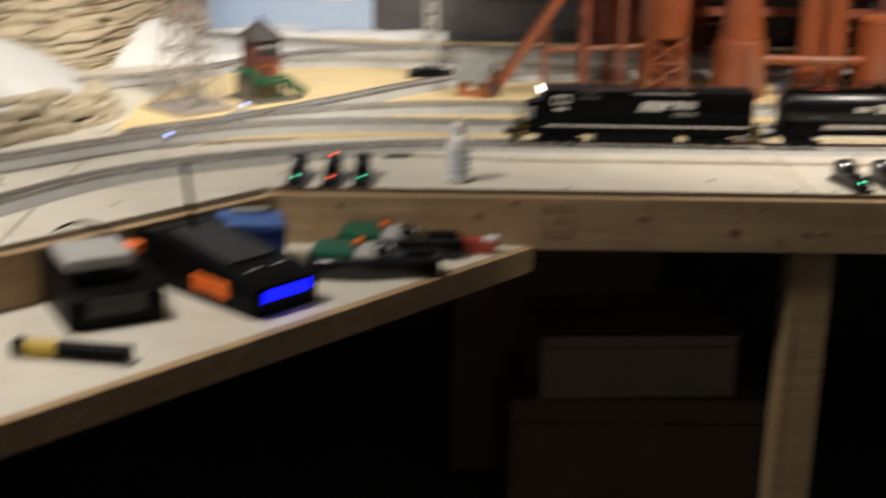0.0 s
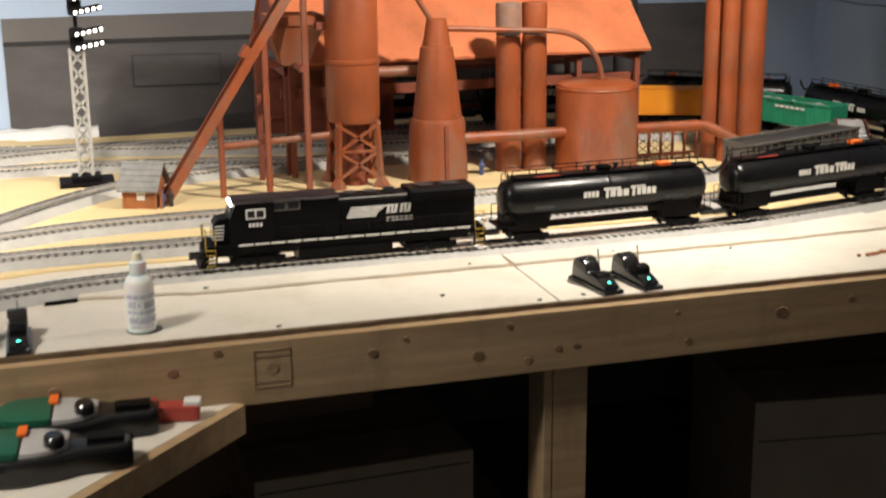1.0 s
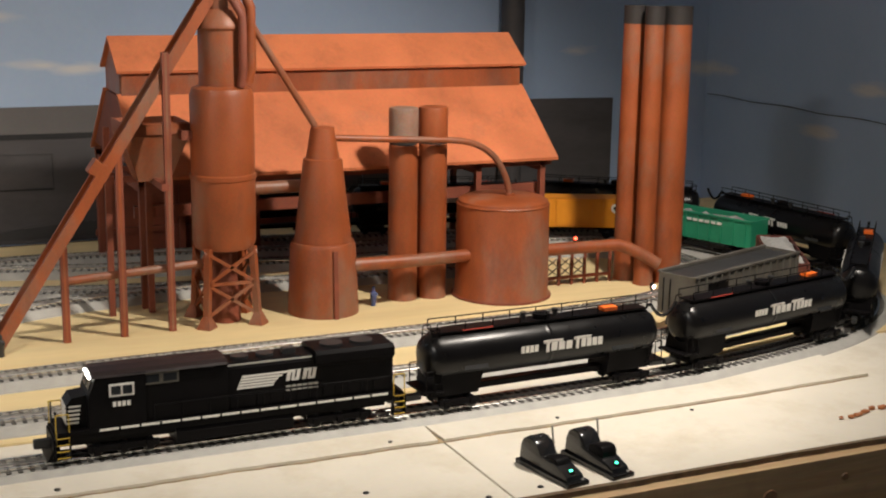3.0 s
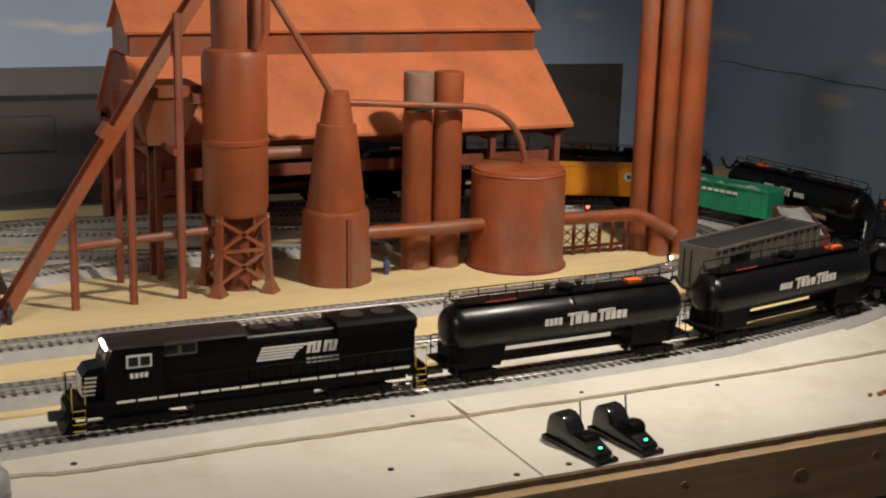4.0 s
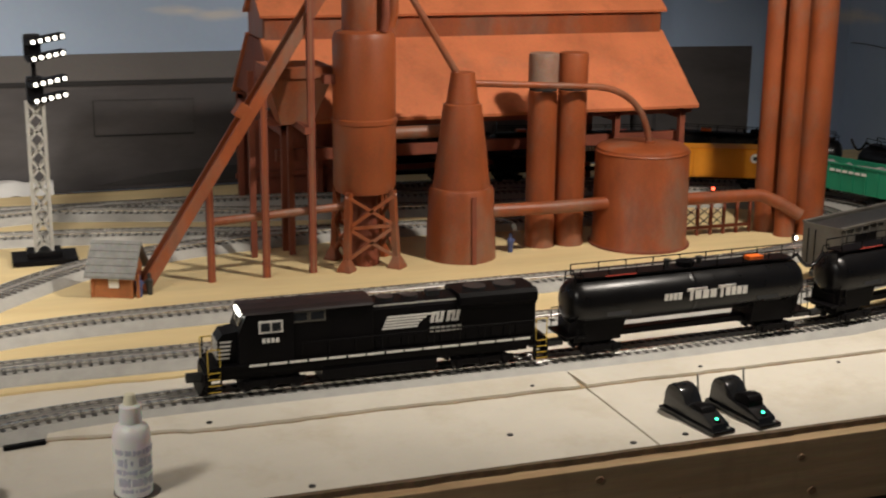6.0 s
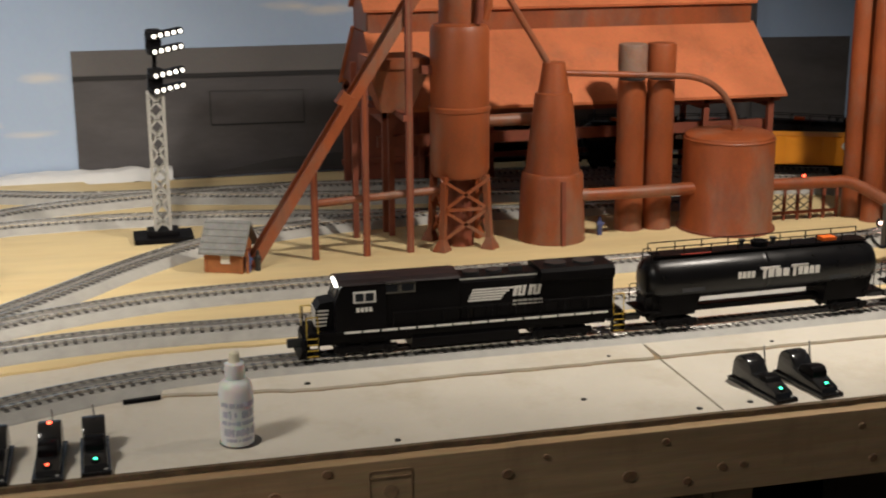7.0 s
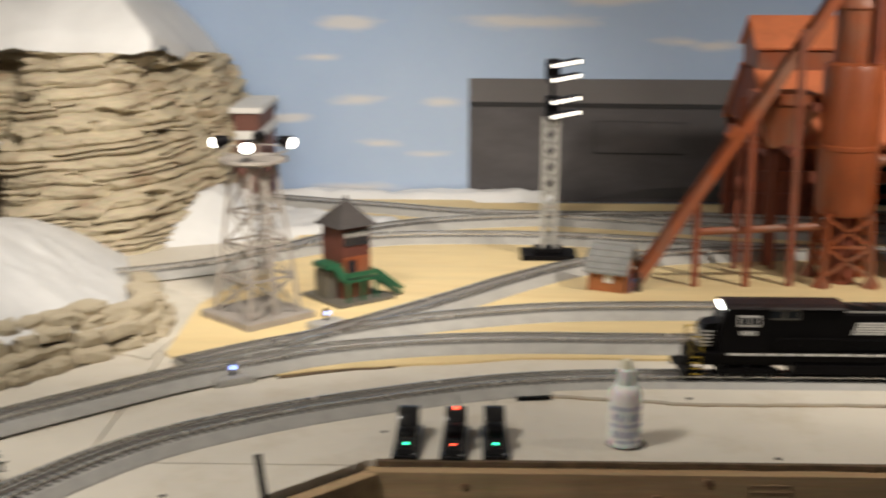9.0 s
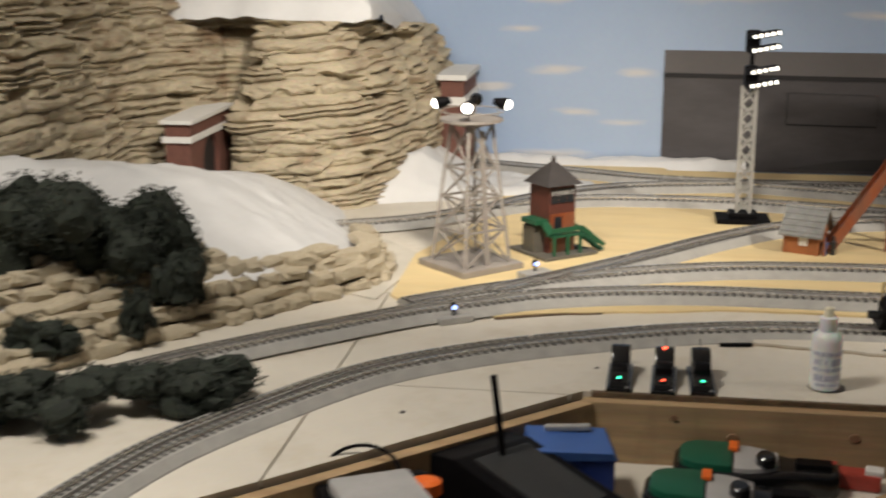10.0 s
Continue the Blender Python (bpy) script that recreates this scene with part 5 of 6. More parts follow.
def rock_ledge():
    line = curve_through([(-1.04, 0.86), (-0.985, 0.70), (-0.95, 0.60), (-0.945, 0.53), (-0.985, 0.445), (-1.07, 0.33), (-1.15, 0.215), (-1.215, 0.14), (-1.29, 0.02), (-1.42, -0.15), (-1.5, -0.3)], 0.01)
    root = thing("rock_ledge", pose(0, 0, T), "low retaining ledge of stacked tan rocks", "rock ledge")
    kinds = [stone_mesh(k) for k in range(9)]
    rng = random.Random(11)
    long = len(line) * 0.01
    for course in range(8):
        s = rng.uniform(0, 0.03)
        while s < long:
            p, out = plan_at(line, s / long)
            w = rng.choice((0.013, 0.018, 0.024, 0.03, 0.037))
            h = rng.uniform(0.009, 0.0145)
            high = 0.009 + 0.02 * course + rng.uniform(-0.005, 0.005)
            limit = 0.03 + 0.015 * min(1.0, max(0.0, s - 0.12) / 0.1) + 0.04 * min(1.0, max(0.0, s - 0.3) / 0.25) + 0.08 * min(1.0, max(0.0, s - 0.62) / 0.2)
            if high < limit:
                back = (0.013 + 0.012 * min(1.0, max(0.0, s - 0.55) / 0.2)) * course + rng.uniform(-0.01, 0.009)
                m = Matrix.Translation((p.x + out.x * back, p.y + out.y * back, high)) @ Matrix.Rotation(math.atan2(out.y, out.x) + 1.57 + rng.uniform(-0.25, 0.25), 4, "Z") @ Matrix.Rotation(rng.uniform(-0.14, 0.14), 4, "X") @ Matrix.Rotation(rng.uniform(-0.09, 0.09), 4, "Y") @ Matrix.Diagonal((w, 0.022, h, 1))
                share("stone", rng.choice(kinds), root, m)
            s += w * 1.7
    bm = B()
    for set_back, z0, z1 in ((0.02, 0.0, 0.018), (0.034, 0.019, 0.036)):
        face = [(p.x + n.x * set_back, p.y + n.y * set_back) for p, n in (plan_at(line, 0.24 + 0.76 * k / 24) for k in range(25))]
        slab(bm, [*face, (-1.62, -0.25), (-1.3, 0.35), (-1.1, 0.5)], z0, z1)
    part("core", bm, STONE, root)


rock_ledge()


def bush(x, y, z, rx, ry, rz, count, seed, label):
    rng = random.Random(seed)
    root = thing("bush", pose(x, y, z), label, "bush", "dark green bushes")
    blobs = [(rng.uniform(-0.7, 0.7) * rx, rng.uniform(-0.6, 0.6) * ry, rng.uniform(0.25, 0.8) * rz, rng.uniform(0.35, 0.7)) for _ in range(26)]
    bm = B()
    for bx, by, bz, size in blobs:
        got = bmesh.ops.create_icosphere(bm, subdivisions=2, radius=1, matrix=Matrix.Translation((bx, by, bz)) @ Matrix.Diagonal((rx * size * 0.43, ry * size * 0.43, rz * size * 0.43, 1)))
        for v in got["verts"]:
            v.co += 0.012 * noise.noise_vector(v.co * 45)
    part("crown", bm, FOLIAGE, root)
    verts, faces = [], []
    for k in range(count):
        bx, by, bz, size = rng.choice(blobs)
        d = Vector((rng.gauss(0, 1), rng.gauss(0, 1), rng.gauss(0, 1))).normalized()
        c = Vector((bx + d.x * rx * size * 0.55, by + d.y * ry * size * 0.55, max(0.003, bz + d.z * rz * size * 0.55)))
        c += d * rng.uniform(-0.014, 0.002)
        r = rng.uniform(0.0022, 0.005)
        base = len(verts)
        for _ in range(4):
            verts.append(c + Vector((rng.uniform(-r, r), rng.uniform(-r, r), rng.uniform(-r, r))))
        faces += [(base, base + 1, base + 2), (base, base + 2, base + 3), (base, base + 3, base + 1), (base + 1, base + 3, base + 2)]
    data = bpy.data.meshes.new("leaves")
    data.from_pydata(verts, [], faces)
    data.materials.append(FOLIAGE)
    ob = new("leaves", data)
    ob.parent = root
    tagged(ob, kind="stuff")


bush(-1.315, 0.225, T + 0.055, 0.15, 0.12, 0.155, 12000, 1, "dark green lichen bush on the snow bank")
bush(-1.43, 0.15, T + 0.065, 0.15, 0.13, 0.175, 11000, 6, "broad dark green lichen bush on the snow bank")
bush(-1.19, 0.175, T + 0.035, 0.045, 0.045, 0.1, 2600, 2, "dark green lichen clump hanging over the rock ledge")
bush(-1.225, 0.085, T + 0.012, 0.03, 0.028, 0.085, 1200, 7, "narrow dark green lichen tuft before the rock ledge")
bush(-1.33, -0.02, T + 0.012, 0.065, 0.04, 0.06, 2000, 5, "small dark green lichen clump before the rock ledge")
bush(-1.082, -0.145, T, 0.12, 0.07, 0.06, 5000, 3, "dark green lichen bush between the curving tracks")
bush(-1.25, -0.235, T, 0.12, 0.09, 0.065, 5000, 4, "broad dark green lichen bush beside the track")


def tunnel_portal(m, wide, deep, high):
    root = thing("tunnel_portal", m, "red brick tunnel portal with pale capping bands", "tunnel portal", "tunnel portals")
    r = wide * 0.2
    outline = [(-wide / 2, 0), (-r, 0)]
    outline += [(-r * math.cos(a), high * 0.38 + r * math.sin(a)) for a in (math.pi * k / 12 for k in range(13))]
    outline += [(r, 0), (wide / 2, 0), (wide / 2, high * 0.72), (-wide / 2, high * 0.72)]
    part("front_wall", extrude_x(B(), outline, deep - 0.012, deep), BRICK, root)
    part("body", box(B(), (deep / 2 - 0.006, 0, high * 0.36), (deep - 0.014, wide, high * 0.72)), BRICK, root)
    # Black plug paints the darkness inside the arch; the body behind is solid.
    part("opening", extrude_x(B(), [(-r * 0.98, 0), *[(-r * 0.98 * math.cos(a), high * 0.38 + r * 0.98 * math.sin(a)) for a in (math.pi * k / 12 for k in range(13))], (r * 0.98, 0)], deep - 0.02, deep - 0.0115), SOOT_GAP, root, "black plug coloured as the unlit tunnel mouth")
    part("band", box(B(), (deep / 2, 0, high * 0.745), (deep + 0.012, wide + 0.014, high * 0.075), 0.001), PALE, root, "pale stone band")
    part("parapet", box(B(), (deep / 2, 0, high * 0.86), (deep, wide, high * 0.18)), BRICK, root)
    part("coping", box(B(), (deep / 2, 0, high * 0.965), (deep + 0.016, wide + 0.018, high * 0.05), 0.001), PALE, root, "snow-pale coping slab")


tunnel_portal(pose(-1.478, 1.06, T + 0.055), 0.28, 0.055, 0.172)
tunnel_portal(pose(-0.975, 1.64, T), 0.25, 0.06, 0.267)

# ---------- towers, mast and shed ----------


def dome(bm, centre, r):
    bmesh.ops.create_uvsphere(bm, u_segments=16, v_segments=10, radius=r, matrix=Matrix.Translation(centre))
    return bm


def flood_tower():
    root = thing("floodlight_tower", pose(-0.786, 0.644, TAN, 0, 0, 45), "grey lattice floodlight tower with glowing lamps", "lamp tower")
    part("base", box(B(), (0, 0, 0.006), (0.142, 0.142, 0.012), 0.002), TOWER_GREY, root)
    levels = [(0.052, 0.012), (0.044, 0.075), (0.037, 0.135), (0.031, 0.19), (0.027, 0.27)]
    corners = ((-1, -1), (1, -1), (1, 1), (-1, 1))
    for sx, sy in corners:
        part("leg", beam(B(), (sx * 0.052, sy * 0.052, 0.012), (sx * 0.027, sy * 0.027, 0.27), 0.0058, 0.0058), TOWER_GREY, root)
    for (w0, z0), (w1, z1) in zip(levels, levels[1:]):
        for k in range(4):
            a, b = corners[k], corners[(k + 1) % 4]
            part("strut", beam(B(), (a[0] * w1, a[1] * w1, z1), (b[0] * w1, b[1] * w1, z1), 0.004, 0.004), TOWER_GREY, root)
            part("brace", beam(B(), (a[0] * w0, a[1] * w0, z0), (b[0] * w1, b[1] * w1, z1), 0.003, 0.003), TOWER_GREY, root)
            part("brace", beam(B(), (b[0] * w0, b[1] * w0, z0), (a[0] * w1, a[1] * w1, z1), 0.003, 0.003), TOWER_GREY, root)
    part("deck", turned(B(), [(0.03, 0.268), (0.058, 0.276), (0.058, 0.281), (0.03, 0.282)], 24), TOWER_GREY, root)
    part("rail", pipe(B(), [(0.06 * math.cos(2 * math.pi * k / 24), 0.06 * math.sin(2 * math.pi * k / 24), 0.295) for k in range(25)], 0.0012, 6), TOWER_GREY, root)
    part("ladder", beam(B(), (0.0, -0.05, 0.012), (0.0, -0.03, 0.26), 0.012, 0.002), TOWER_GREY, root)
    for angle in (-45, 45, 135, 225):
        c, s = math.cos(radians(angle)), math.sin(radians(angle))
        shell = part("lamp", rod(B(), (c * 0.04, s * 0.04, 0.313), (c * 0.064, s * 0.064, 0.307), 0.006, 0.0125, 16), BLACK_MATT, root, "black lamp housing")
        part("bulb", dome(B(), (c * 0.064, s * 0.064, 0.307), 0.0095), LED_WHITE, shell, "glowing white lamp face")
        part("bracket", rod(B(), (c * 0.048, s * 0.048, 0.279), (c * 0.05, s * 0.05, 0.308), 0.0015, seg=6), TOWER_GREY, root)


def light_mast():
    root = thing("light_mast", pose(-0.252, 1.12, TAN), "grey lattice light mast with four rows of lit lamps", "light mast")
    part("base_plate", box(B(), (0.0, 0, 0.005), (0.115, 0.085, 0.01), 0.002), BLACK_MATT, root, "black base plate")
    part("plinth", box(B(), (0.0, 0, 0.015), (0.062, 0.052, 0.012), 0.004), BLACK_MATT, root)
    w, top = 0.0142, 0.292
    for sx in (-1, 1):
        for sy in (-1, 1):
            part("post", box(B(), (sx * w, sy * w, (0.02 + top) / 2), (0.0055, 0.0055, top - 0.02)), GREY_METAL, root)
    for side in range(4):
        m = Matrix.Rotation(radians(90 * side), 4, "Z")
        for k in range(8):
            z0, z1 = 0.022 + k * 0.0335, 0.022 + (k + 1) * 0.0335
            for d in (-1, 1):
                part("brace", beam(B(), m @ Vector((-w * d, -w, z0)), m @ Vector((w * d, -w, z1)), 0.0025, 0.004), GREY_METAL, root)
    for z in (0.314, 0.388):
        part("rack", box(B(), (0.002, 0, z), (0.03, 0.03, 0.046), 0.007), BLACK_MATT, root, "black lamp rack")
        for row in (-0.014, 0.015):
            bar = part("lamp_bar", box(B(), (0.024, -0.012, z + row), (0.068, 0.022, 0.012), 0.003, Matrix.Rotation(radians(20), 4, "Z") @ Matrix.Rotation(radians(-8), 4, "Y")), BLACK_MATT, root)
            for k in range(5):
                c = Matrix.Rotation(radians(20), 4, "Z") @ Matrix.Rotation(radians(-8), 4, "Y") @ Vector((-0.027 + 0.0135 * k, -0.0125, 0))
                part("bulb", turned(B(), [(0.002, -0.0038), (0.0034, -0.002), (0.0038, 0), (0.0034, 0.002), (0.002, 0.0038)], 12, (0.024 + c.x, -0.012 + c.y, z + row + c.z)), LED_MAST, bar, "glowing white lamp")
    part("top_post", box(B(), (0.002, 0.0, 0.346), (0.008, 0.008, 0.11)), BLACK_MATT, root)


def signal_tower():
    root = thing("signal_tower", pose(-0.643, 0.785, TAN, 0, 0, 40), "red-brown signal tower with a slate roof and green stairs", "signal tower")
    w, h = 0.0315, 0.134
    part("base", box(B(), (0.0, -0.005, 0.003), (0.125, 0.125, 0.006), 0.001), BASE_GREY, root, "grey-green base")
    part("wall", box(B(), (0, 0, h / 2 + 0.005), (2 * w, 2 * w, h)), TOWER_RED, root)
    # Lighter colour on this face paints in the light on the tower front.
    part("lit_front_panel", box(B(), (0, -w - 0.001, 0.045), (2 * w - 0.006, 0.003, 0.075)), RUST, root, "orange-brown board panel toned up as the lit front")
    bm = B()
    lower = [bm.verts.new((sx * 0.042, sy * 0.042, h + 0.004)) for sx, sy in ((-1, -1), (1, -1), (1, 1), (-1, 1))]
    middle = [bm.verts.new((v.co.x * 0.5, v.co.y * 0.5, h + 0.027)) for v in lower]
    apex = bm.verts.new((0, 0, h + 0.049))
    for k in range(4):
        j = (k + 1) % 4
        bm.faces.new((lower[k], lower[j], middle[j], middle[k]))
        bm.faces.new((middle[k], middle[j], apex))
    bm.faces.new(lower[::-1])
    part("roof", bm, SLATE, root, "dark slate pyramid roof")
    part("finial", turned(B(), [(0.004, 0), (0.005, 0.004), (0.0015, 0.011)], 10, (0, 0, h + 0.046)), SLATE, root)
    for side in (0, 90):
        for k in range(3):
            m = Matrix.Rotation(radians(side), 4, "Z") @ Matrix.Translation((-0.019 + 0.019 * k, -w - 0.001, 0.117))
            pane = part("window", box(B(), (0, 0, 0), (0.0165, 0.002, 0.028)), GLASS_DARK, root)
            pane.matrix_local = m
            for d in (-1, 1):
                part("glazing_bar", box(B(), (d * 0.005, -0.0015, 0.006), (0.0022, 0.0012, 0.008)), WHITE, pane, "white glazing bar")
    part("door", box(B(), (-0.012, -w - 0.003, 0.06), (0.017, 0.003, 0.034)), GLASS_DARK, root, "dark doorway")
    part("landing", box(B(), (-0.005, -w - 0.014, 0.043), (0.07, 0.024, 0.005), 0.001), STAIR_GREEN, root, "green landing")
    for k in range(7):
        part("stair_tread", box(B(), (0.035 + k * 0.0075, -w - 0.014, 0.04 - k * 0.0055), (0.009, 0.024, 0.004)), STAIR_GREEN, root, "green stair tread")
    for y in (-w - 0.003, -w - 0.026):
        part("stair_rail", beam(B(), (0.03, y, 0.056), (0.085, y, 0.014), 0.003, 0.008), STAIR_GREEN, root, "green stair rail")
    part("landing_rail", beam(B(), (-0.04, -w - 0.026, 0.056), (0.03, -w - 0.026, 0.056), 0.003, 0.008), STAIR_GREEN, root, "green landing rail")
    for x in (-0.036, -0.004, 0.026):
        part("landing_post", box(B(), (x, -w - 0.026, 0.026), (0.005, 0.005, 0.044)), STAIR_GREEN, root)
    part("side_balcony", box(B(), (-w - 0.014, -0.004, 0.068), (0.03, 0.05, 0.01), 0.002), STAIR_GREEN, root, "green side balcony")
    part("side_stair", beam(B(), (-w - 0.01, -0.03, 0.068), (-w - 0.006, -0.052, 0.046), 0.018, 0.006), STAIR_GREEN, root, "green side stair")
    part("chimney_base", box(B(), (-w - 0.01, 0.004, 0.03), (0.024, 0.04, 0.055), 0.002), BASE_GREY, root)


def shed():
    root = thing("shed", pose(-0.147, 0.862, TAN, 0, 0, -115), "small orange-brown wooden shed with a grey shingle roof", "shed")
    w, d, h = 0.029, 0.033, 0.046
    part("wall", box(B(), (0, 0, h / 2), (2 * w, 2 * d, h)), SHED_WALL, root)
    part("gable", extrude_y(B(), [(-w, h), (w, h), (0, h + 0.036)], -d, d), SHED_WALL, root)
    for s in (-1, 1):
        a = [(0.0, h + 0.04), (s * (w + 0.014), h - 0.01), (s * (w + 0.014), h - 0.006), (0.0, h + 0.045)]
        slope = part("roof", extrude_y(B(), a, -d - 0.009, d + 0.011), GREY_WOOD, root, "grey shingle roof slope")
        for k in range(5):
            f = (k + 0.5) / 5
            part("shingle_course", box(B(), (s * (w + 0.014) * f, 0.001, h + 0.0456 - 0.051 * f), (0.0012, 2 * d + 0.0195, 0.0012)), GREY_WOOD, slope)
    part("window", box(B(), (w + 0.001, 0.004, 0.026), (0.003, 0.017, 0.017)), WHITE, root, "pale window")
    for s in (-1, 1):
        part("corner_post", box(B(), (w, s * d, h / 2), (0.005, 0.005, h)), SHED_WALL, root)
    part("door", box(B(), (-0.006, d + 0.001, 0.019), (0.02, 0.003, 0.036)), RUST_DARK, root, "dark brown door")
    part("porch_post", box(B(), (0.024, d + 0.01, 0.02), (0.004, 0.004, 0.04)), SHED_WALL, root)


def figure(x, y, z, turn, mat, label):
    """A tiny painted statuette as one plain mesh."""
    bm = B()
    turned(bm, [(0.005, 0), (0.0052, 0.012), (0.0062, 0.018), (0.0062, 0.026), (0.003, 0.029), (0.0034, 0.033), (0.0026, 0.0365), (0.0005, 0.038)], 10)
    box(bm, (0, -0.003, 0.023), (0.015, 0.004, 0.004), 0.001)
    ob = tagged(part("figurine", bm, mat), label, "figurine", "tiny painted figurines")
    ob.matrix_world = pose(x, y, z, 0, 0, turn)


flood_tower()
light_mast()
signal_tower()
shed()
figure(0.588, 0.925, TAN, 10, DENIM, "tiny blue-painted statuette on the plywood")
figure(-0.098, 0.838, TAN, -20, GUNMETAL, "tiny grey-painted statuette beside the shed")
figure(-0.116, 0.83, TAN, 40, DENIM, "tiny dark-painted statuette beside the shed")

# ---------- small things on the table ----------


def switch_lantern(x, y, z, turn, led, label):
    root = thing("switch_lantern", pose(x, y, z, 0, 0, turn), label, "switch lantern", "track switch lanterns")
    part("housing", box(B(), (0, 0, 0.006), (0.06, 0.03, 0.012), 0.003), BED, root)
    part("stem", turned(B(), [(0.003, 0.012), (0.002, 0.02)], 10), GUNMETAL, root)
    part("lamp", turned(B(), [(0.003, 0.019), (0.005, 0.022), (0.005, 0.03), (0.002, 0.034)], 12), BLACK, root)
    part("lens", rod(B(), (0, -0.004, 0.026), (0, -0.0062, 0.026), 0.0038, seg=12), led, root, "glowing lens")


switch_lantern(0.40, 0.423, TAN, 0, LED_ICE, "grey track switch box with a lit lantern")
switch_lantern(-0.77, 0.296, T, 32, LED_ICE, "grey track switch box with a lit lantern")
switch_lantern(-0.66, 0.583, TAN, 42, LED_ICE, "grey track switch box with a lit lantern")
switch_lantern(1.115, 0.775, TAN, 12, LED_PINK, "grey track switch box with a pink-white lit lantern")
switch_lantern(1.205, 1.235, TAN, 0, LED_RED, "grey track switch box with a red-lit lantern")


def switch_controller(x, y, turn, led, glow, raised):
    root = thing("switch_controller", pose(x, y, T, 0, 0, turn) @ Matrix.Scale(1.03, 4), "glossy black track switch controller with a %s light" % glow, "controller", "black switch controllers")
    w = 0.0135
    part("base", box(B(), (0, 0.052, 0.003), (0.034, 0.108, 0.006), 0.0015), BLACK, root)
    body = extrude_x(B(), [(0.004, 0.005), (0.006, 0.012), (0.022, 0.018), (0.03, 0.0215), (0.058, 0.0225), (0.062, 0.029), (0.068, 0.036), (0.077, 0.0405), (0.087, 0.0405), (0.095, 0.036), (0.1, 0.027), (0.103, 0.005)], -w, w)
    bmesh.ops.bevel(body, geom=[e for e in body.edges if abs(e.verts[0].co.x - e.verts[1].co.x) < 1e-5], offset=0.0028, segments=2, profile=0.6, affect="EDGES")
    part("body", body, BLACK, root, smooth=True)
    high = 0.0335 if raised else 0.027
    lever = extrude_x(B(), [(0.0265, 0.019), (0.027, high - 0.006), (0.031, high - 0.001), (0.038, high), (0.046, high - 0.001), (0.055, high - 0.004), (0.057, 0.022)], -w * 0.82, w * 0.82)
    bmesh.ops.bevel(lever, geom=list(lever.edges), offset=0.0014, segments=2, profile=0.6, affect="EDGES")
    part("lever", lever, BLACK_MATT, root, smooth=True)
    part("light", turned(B(), [(0.0026, 0), (0.0022, 0.0018), (0.0008, 0.0028)], 12, (0, 0.0135, 0.0148)), led, root, "glowing %s light" % glow)
    part("light_bezel", turned(B(), [(0.0052, 0), (0.005, 0.0012), (0.0034, 0.0016)], 16, (0, 0.0135, 0.0143)), BLACK, root, smooth=True)
    part("indicator", turned(B(), [(0.0036, 0), (0.003, 0.002)], 12, (0, 0.079, 0.0395)), led if glow == "red" else GLASS_DARK, root)
    part("screw", turned(B(), [(0.0022, 0), (0.0018, 0.0012)], 10, (0.011, 0.004, 0.006)), GREY_METAL, root, "bright screw head")
    side, back = (0.0225, 0.074) if x > 0 else (0.004, 0.108)
    part("wire", rod(B(), (side, back, 0.0), (side - 0.004, back + 0.003, 0.052 if x > 0 else 0.046), 0.0013, seg=6), GREY_METAL, root, "thin grey wire")


switch_controller(-0.497, 0.002, -1, LED_GREEN, "green", False)
switch_controller(-0.436, 0.000, -2, LED_RED, "red", True)
switch_controller(-0.381, 0.004, 1, LED_GREEN, "green", True)
switch_controller(0.504, 0.008, 9, LED_GREEN, "green", False)
switch_controller(0.572, 0.010, 8, LED_GREEN, "green", True)


def bottle():
    root = thing("bottle", pose(-0.212, 0.062, T), "small white plastic bottle with a faded blue label", "bottle")
    part("body", turned(B(), [(0.017, 0), (0.0205, 0.003), (0.021, 0.012), (0.021, 0.07), (0.0195, 0.078), (0.0145, 0.0835), (0.0115, 0.085)], 32), BOTTLE, root, smooth=True)
    part("cap", turned(B(), [(0.0115, 0.0845), (0.0125, 0.088), (0.012, 0.104), (0.0085, 0.106)], 28), BOTTLE, root, "white ribbed cap", smooth=True)
    part("tip", turned(B(), [(0.0075, 0.1055), (0.0068, 0.11), (0.006, 0.117), (0.0035, 0.1185)], 20), TIP, root, "yellowed nozzle tip", smooth=True)
    rng = random.Random(3)
    for k, (z, high, span) in enumerate(((0.056, 0.006, 70), (0.044, 0.009, 60), (0.033, 0.005, 66), (0.021, 0.010, 58), (0.011, 0.004, 50))):
        bm = B()
        for a in range(-span, span, 6):
            if rng.random() < 0.8:
                c, s = math.cos(radians(a - 80)), math.sin(radians(a - 80))
                box(bm, (0.0211 * c, 0.0211 * s, z), (0.0026, 0.0007, high * rng.uniform(0.5, 1.2)), turn=Matrix.Rotation(radians(a + 10), 4, "Z"))
        part("label_print", bm, LABEL_BLUE, root, "unreadable blue-grey print")
    # Grey disc paints the bottle's faint shadow on the table.
    part("bottle_shade", turned(B(), [(0.026, 0), (0.024, 0.0006)], 24, (0.004, 0.004, 0.0003)), HOPPER_GREY, root, "grey disc painted as the bottle's faint shadow")


bottle()
rng = random.Random(9)
for k in range(9):
    x, y = 0.99 + 0.012 * k + rng.uniform(-0.006, 0.006), 0.078 + 0.01 * rng.random() + 0.002 * k
    bm = B()
    bmesh.ops.create_icosphere(bm, subdivisions=1, radius=rng.uniform(0.004, 0.008), matrix=Matrix.Translation((x, y, T + 0.003)) @ Matrix.Diagonal((1, 0.8, 0.6, 1)))
    tagged(part("crumb", bm, SHED_WALL), "brown crumbled fragment on the white table", "fragment", "brown crumbs on the table")
